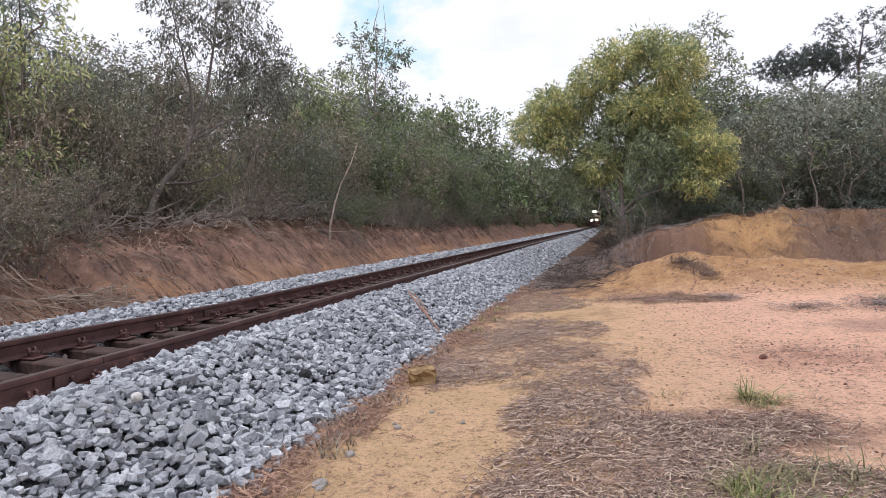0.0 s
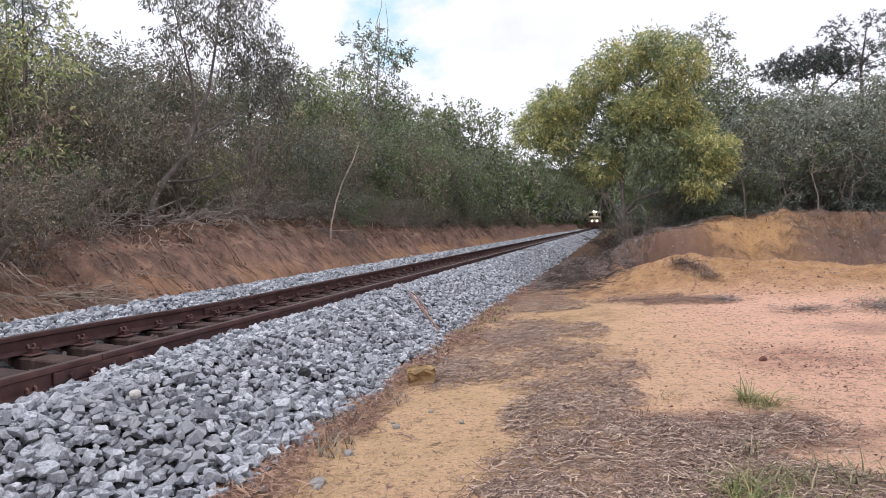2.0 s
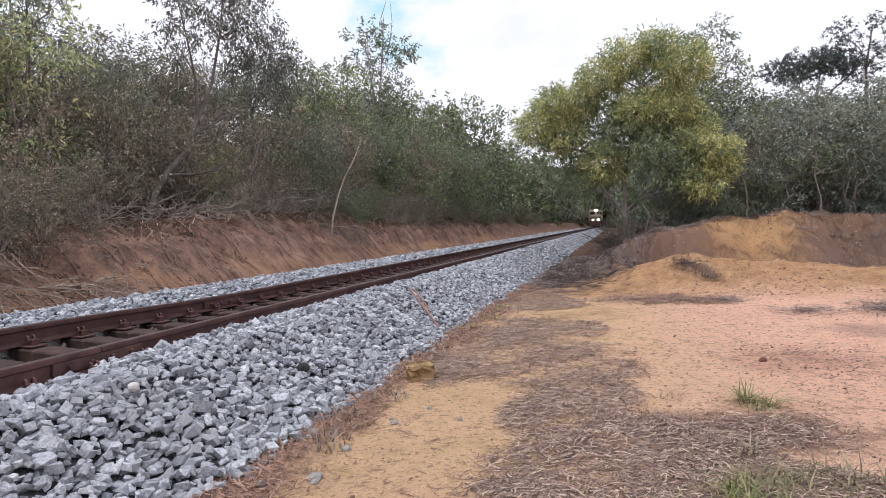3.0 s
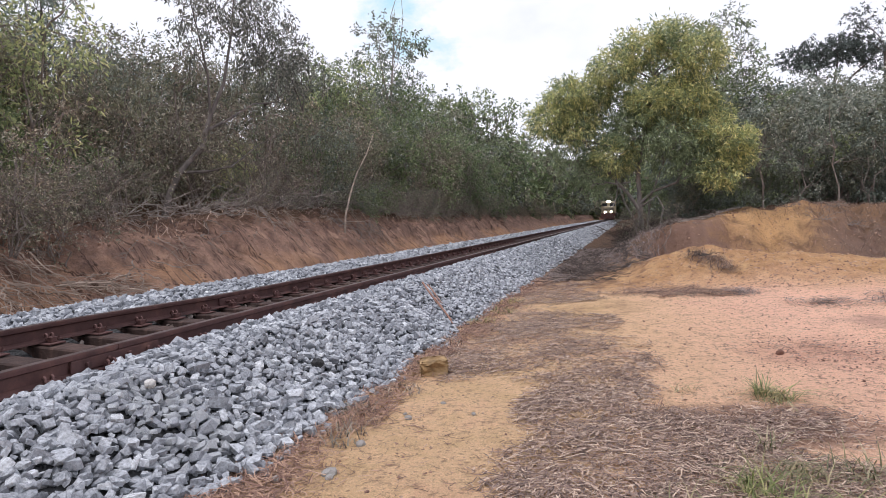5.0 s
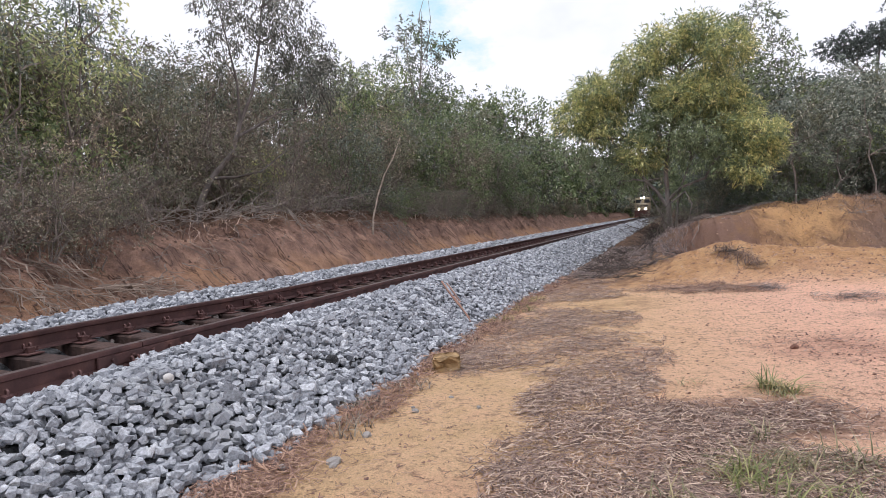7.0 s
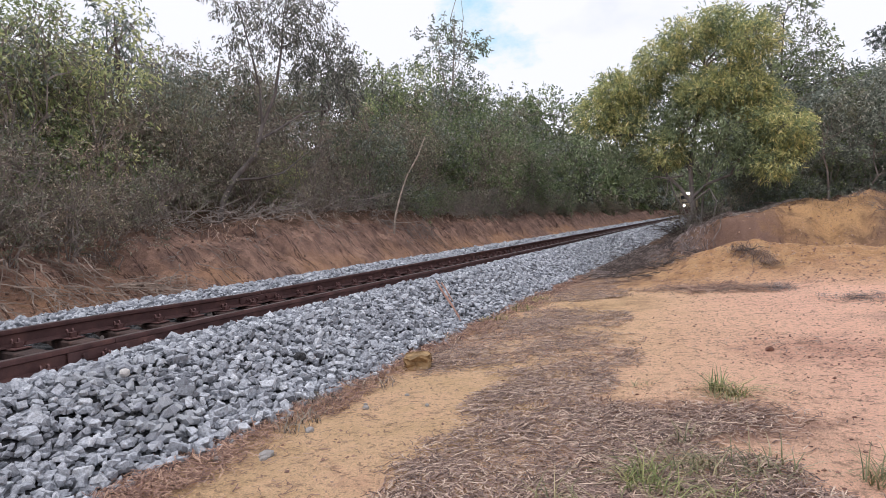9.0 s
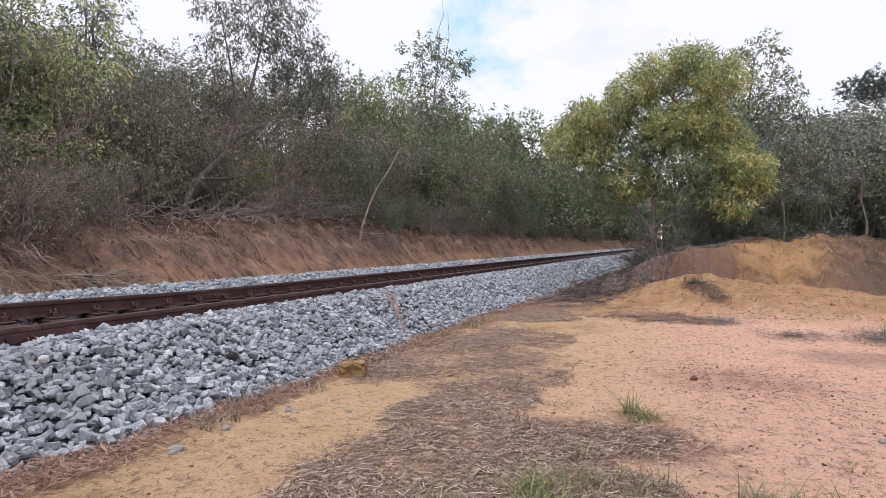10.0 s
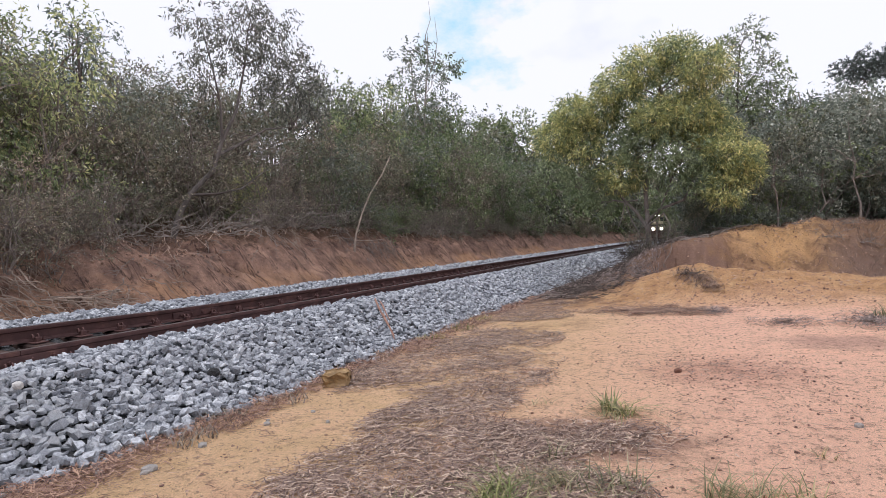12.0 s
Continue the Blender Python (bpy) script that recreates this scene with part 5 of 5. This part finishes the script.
keep = sg.random(len(Xs)) < smooth_step(0.1, 0.8, (Xs - 3.2) * 0.5 + 0.5 * rough_field(Xs * 0.9, Ys * 0.9, 99)) * 0.8
X1, Y1 = np.concatenate([X1, Xs[keep]]), np.concatenate([Y1, Ys[keep]])
tagged(new("terrace_straw", strands(len(X1), X1, Y1, 0.10, 0.004, DARKLITTER, sg, 0.04, 0.3)), "grey-brown dry grass on top of the terrace", "dry grass", kind="stuff")
a1, r1 = sg.uniform(0, 6.28, 800), sg.random(800)
X1, Y1 = 1.0 + 1.0 * r1 * np.cos(a1) + 0.2 * np.sin(5 * a1), 11.65 + 0.7 * r1 * np.sin(a1)
tagged(new("twig_pile", strands(len(X1), X1, Y1, 0.24, 0.005, DARKLITTER, sg, 0.03, 0.08, curl=0.3)), "low dark heap of dead twigs on the sand", "twigs", kind="stuff")
a1 = sg.random(420)
X1, Y1 = 1.40 + 0.62 * a1 + sg.normal(0, 0.11, 420), 13.85 - 0.95 * a1 + sg.normal(0, 0.13, 420)
tagged(new("dry_twigs", strands(len(X1), X1, Y1, 0.17, 0.006, DARKLITTER, sg, 0.04, 0.3)), "dark dry twigs strewn on the loose mound", "twigs", kind="stuff")
a1, r1, b1 = sg.uniform(0, 6.28, 900), sg.random(900), sg.random(900)
X1 = np.where(b1 < 0.6, 3.75, np.where(b1 < 0.85, 2.75, 1.95)) + np.where(b1 < 0.6, 0.45, np.where(b1 < 0.85, 0.5, 0.28)) * r1 * np.cos(a1)
Y1 = np.where(b1 < 0.6, 10.3, np.where(b1 < 0.85, 10.2, 11.5)) + np.where(b1 < 0.6, 0.9, 0.5) * r1 * np.sin(a1)
tagged(new("grey_twigs", strands(900, X1, Y1, 0.2, 0.005, GREYLITTER, sg, 0.05, 0.2)), "grey-black dead twigs strewn on the pink sand", "twigs", kind="stuff")
X1, Y1 = sg.uniform(-1.6, 1.7, 36000), 12.6 + 14 * sg.random(36000) ** 1.1
keep = sg.random(len(X1)) < smooth_step(0.0, 0.5, (Y1 - 13.7) * 0.5 - np.clip(X1, 0, 2) * 0.9 + 0.3 * rough_field(X1 * 1.3, Y1 * 1.3, 97))
X1, Y1 = X1[keep], Y1[keep]
tagged(new("toe_brush", strands(len(X1), X1, Y1, 0.16, 0.005, GREYLITTER, sg, 0.05, 0.3)), "tangled grey brush on the slope below the tree", "brush", kind="stuff")
X1, Y1 = -9.2 + 1.5 * sg.random(7000), sg.uniform(3, 40, 7000)
tagged(new("bank_litter", strands(len(X1), X1, Y1, 0.22, 0.006, STRAW, sg, 0.06, 0.3)), "dead stalks and leaf litter on the cutting edge", "litter", kind="stuff")


for name, mat, n, x0, x1, y0, y1, lo, hi, label in (("soil_crumbs", CRUMB, 4000, -1.4, 5.5, 3.0, 13.0, 0.003, 0.013, "small crumbs of sandy soil"), ("dark_crumbs", DARKCRUMB, 900, 0.4, 5.0, 3.6, 12.5, 0.004, 0.015, "dark crumbs of earth on the sand"), ("red_crumbs", DARKCRUMB, 420, 1.3, 2.7, 6.2, 7.7, 0.003, 0.013, "broken reddish clods on the sand"), ("mound_lumps", CRUMB, 4200, 0.0, 7.0, 12.0, 18.5, 0.006, 0.028, "lumps of ochre soil on the mounds"), ("bank_lumps", BANKCRUMB, 4600, -8.2, -6.2, 4.0, 34.0, 0.006, 0.034, "crumbling lumps of red soil on the cutting")):
    X1, Y1 = sg.uniform(x0, x1, n), y0 + (y1 - y0) * sg.random(n) ** 1.3
    tagged(new(name, array_mesh(name, *scatter_stones(X1, Y1, ground_z(X1, Y1), lo + (hi - lo) * sg.random(n) ** 2.5, sg), mat)), label, "soil", kind="stuff")


def tuft(name, x, y, blades, length, spread, material, label, category, seed, lean=0.5, width=0.013):
    gen = np.random.default_rng(seed)
    n = blades
    a = gen.uniform(0, 2 * math.pi, n)
    r = spread * np.sqrt(gen.random(n))
    bx0, by0 = r * np.cos(a), r * np.sin(a)
    z0 = ground_z(x + bx0, y + by0)
    h = gen.uniform(0, 2 * math.pi, n)
    L = length * gen.uniform(0.45, 1.2, n)
    ln = np.abs(gen.normal(lean, 0.3, n))
    V = np.empty((n, 7, 3))
    for k in range(4):
        t = k / 3
        out = L * (ln * t ** 1.7)
        up = L * t * np.sqrt(np.clip(1 - (ln * 0.55) ** 2 * t, 0.1, 1)) - L * 0.25 * ln * t ** 3
        px, py, pz = bx0 + np.cos(h) * out, by0 + np.sin(h) * out, z0 + up - 0.01
        w = width * (1 - t) * 0.5
        if k < 3:
            V[:, 2 * k] = np.stack([px - np.sin(h) * w, py + np.cos(h) * w, pz], -1)
            V[:, 2 * k + 1] = np.stack([px + np.sin(h) * w, py - np.cos(h) * w, pz], -1)
        else:
            V[:, 6] = np.stack([px, py, pz], -1)
    o = 7 * np.arange(n)[:, None]
    F = np.concatenate([o + np.array(q) for q in ([0, 1, 3], [0, 3, 2], [2, 3, 5], [2, 5, 4], [4, 5, 6])])
    ob = new(name, array_mesh(name, V.reshape(-1, 3), F, material))
    ob.location = (x, y, 0)
    return tagged(ob, label, category, "grass tufts")


tuft("grass_tuft", 1.12, 5.40, 38, 0.20, 0.05, GRASS, "upright green grass tuft on the sand", "grass", 1, 1.0, 0.011)
tuft("grass_tuft", 1.25, 5.30, 34, 0.24, 0.06, GRASS, "low spreading green grass tuft", "grass", 2, 1.6, 0.010)
tuft("grass_tuft", 3.95, 10.5, 60, 0.3, 0.15, DULLGRASS, "yellowing grass tuft beside grey twigs", "grass", 4, 1.0)
tuft("grass_tuft", 1.20, 5.28, 60, 0.26, 0.12, DULLGRASS, "yellowing grass tuft among dry straw", "grass", 3, 1.6, 0.009)
tuft("dry_tuft", 0.45, 4.98, 46, 0.12, 0.10, REDSTRAW, "reddish dead grass tuft on the straw", "dry grass", 5, 1.1, 0.008)
for i, (x, y, n, L, r) in enumerate(((0.82, 3.72, 90, 0.24, 0.13), (1.02, 3.95, 80, 0.20, 0.16), (1.32, 4.0, 70, 0.18, 0.18), (1.88, 4.0, 110, 0.22, 0.14), (2.12, 4.06, 60, 0.18, 0.12), (0.55, 3.25, 60, 0.2, 0.2), (1.1, 3.45, 90, 0.2, 0.22), (0.62, 5.45, 20, 0.12, 0.1), (0.98, 4.35, 22, 0.2, 0.06), (2.35, 4.7, 14, 0.12, 0.05))):
    tuft("grass_tuft", x, y, n, L, r, GRASS if i in (0, 6) else DULLGRASS, "green grass tuft bending over dry straw" if i in (0, 6) else "yellowing grass tuft among dry straw", "grass", 10 + i, 1.25, 0.009)
for i, (x, y) in enumerate(((-1.55, 5.3), (-1.65, 4.7), (-1.6, 6.2), (-1.5, 4.2), (-1.7, 7.2), (-1.62, 8.6), (-1.5, 9.6), (-1.55, 10.5))):
    tuft("grass_tuft", x, y, 60, 0.13, 0.2, GRASS if y > 8 else DRYLEAF, "green weeds at the ballast toe" if y > 8 else "dry reddish grass tuft at the ballast toe", "grass", 30 + i, 1.0)


def brush(name, x, y, z, n, reach, rng, label, flat=0.5, r=0.014, material=None, head=None):
    """A tangle of dead branches."""
    root = thing(name, pose(x, y, z), label, "dead branches", "dead branches on the bank")
    twigs = []
    low = flat < 0.2
    for k in range(n):
        a = (head if head is not None else rng.uniform(0, 6.28)) + rng.uniform(-0.8, 0.8)
        ln = reach * rng.uniform(0.4, 1.2)
        e = Vector((math.cos(a) * ln, math.sin(a) * ln, rng.uniform(-0.25, 1) * flat * ln))
        if low:
            e.z += float(ground_z(x + e.x, y + e.y)) - z + 0.05
        s = Vector((rng.uniform(-0.2, 0.2), rng.uniform(-0.3, 0.3), 0))
        p = bent(s, s + e, rng, 0.05, 0.1 if low else 0.25, 9 if low else 5)
        part("branch", tube(p, [r * (1 - 0.75 * i / (len(p) - 1)) for i in range(len(p))], 4), material or TWIG, root)
        for _ in range(6 if low else 3):
            q = p[rng.randint(1, len(p) - 2)]
            d = Vector((rng.uniform(-1, 1), rng.uniform(-1, 1), rng.uniform(-0.3, 0.3) if low else rng.uniform(-0.5, 1))) * ln * 0.35 + (e * 0.2 if low else Vector())
            twigs.append(tube(bent(q, q + d, rng, 0, 0.2, 3), [r * 0.5, r * 0.4, r * 0.3, r * 0.15], 3))
    tagged(part("brushwood", gather(twigs), material or TWIG, root), kind="stuff")
    return root


g = random.Random(29)
for k in range(34):
    y = 4.6 + 17 * (k / 34) ** 1.1 if k < 26 else 16.3 + 0.35 * (k - 26)
    x = -7.3 + g.uniform(-0.5, 0.45) + (0.3 if y < 9 else -0.1)
    brush("dead_branches", x, y, float(ground_z(x, y)) + 0.06, 8 if y < 8.5 or y > 16 else (6 if 13 < y < 14.5 else 2), 1.0 if y < 10 else 0.8, g, "tangle of bare grey dead branches on the red bank", 0.05, 0.0125 if y < 8.5 else 0.010, TANWOOD if g.random() < (0.85 if y < 8.5 else 0.4) else TWIG, -0.7 if y > 8 else g.uniform(-1.0, 0.6))
for k in range(46):
    y = 3 + k * 0.75
    x = -8.5 + g.uniform(-0.3, 0.3)
    brush("bare_bush", x, y, float(ground_z(x, y)), 6, 1.3, g, "leafless grey brush at the foot of the thicket", 0.7, 0.011, TWIG)
for k in range(40):
    y = 4.5 + k * 0.62
    x = -8.35 + g.uniform(-0.25, 0.2)
    brush("bare_bush", x, y, float(ground_z(x, y)) + g.uniform(0.0, 0.3), 5, g.uniform(1.2, 2.0), g, "pale bare stems standing out of the thicket", 0.55, 0.012, PALE_BARK)
for x, y in ((1.2, 16.6), (1.9, 17.2), (2.5, 17.8), (1.0, 17.4), (2.2, 16.9)):
    brush("dead_branches", x, y, float(ground_z(x, y)) + 0.04, 6, 0.8, g, "dry fallen branches on the terrace edge", 0.06, 0.011, TWIG)
for x, y in ((4.3, 16.6), (5.0, 16.9), (5.8, 16.5), (4.8, 17.6), (6.3, 17.2), (7.0, 16.7), (3.9, 17.3)):
    brush("bare_bush", x, y, float(ground_z(x, y)), 14, 0.45, g, "low grey-brown scrub on the terrace", 0.7, 0.006, TWIG)
brush("bush", 1.57, 13.6, float(ground_z(1.57, 13.6)) + 0.02, 9, 0.36, g, "small dry dark bush on the loose mound", 0.3, 0.009, BARK)
for x, y in ((-0.7, 14.6), (-0.4, 15.4), (-0.9, 16.4), (-0.4, 16.9), (-1.1, 18.2), (-0.7, 19.3), (0.05, 16.0), (-0.9, 21), (0.15, 17.2), (0.8, 17.3), (-0.2, 14.3), (-1.1, 15.4)):
    brush("bare_bush", x, y, float(ground_z(x, y)), 20, 0.6, g, "dark leafless brush below the big tree", 0.65, 0.008, BARK)
for x, y in ((0.2, 18.4), (0.32, 18.9), (0.15, 19.3), (0.45, 19.0), (0.35, 18.5), (0.15, 20.0)):
    brush("bare_bush", x, y, float(ground_z(x, y)), 34, 0.95, g, "dark leafless brush beside the trunk of the big tree", 0.9, 0.008, BARK)
for x, y in ((0.85, 18.6), (1.05, 18.9), (0.75, 19.6), (1.2, 19.8), (1.0, 18.3)):
    brush("bare_bush", x, y, float(ground_z(x, y)), 26, 0.5, g, "low dark brush behind the terrace edge", 0.7, 0.008, BARK)
for x, y in ((-0.3, 13.4), (0.2, 14.4), (-0.8, 13.8), (0.3, 15.2)):
    brush("dead_branches", x, y, float(ground_z(x, y)) + 0.03, 8, 0.7, g, "dark fallen branches at the foot of the slope", 0.1, 0.009, BARK)


# ---- what moves ----
def motions():
    speed, start = 4.2, 146.0
    walk(LOCO, [(t, pose(MIDDLE, start - speed * t, 0)) for t in (0.0, 4.0, 8.0, 12.0)])
    for w, y in WHEELSETS:
        walk(w, [(t, pose(0, y, 0.452, math.degrees(speed * t / 0.45), 0, 0)) for t in (k * 0.15 for k in range(81))])


motions()
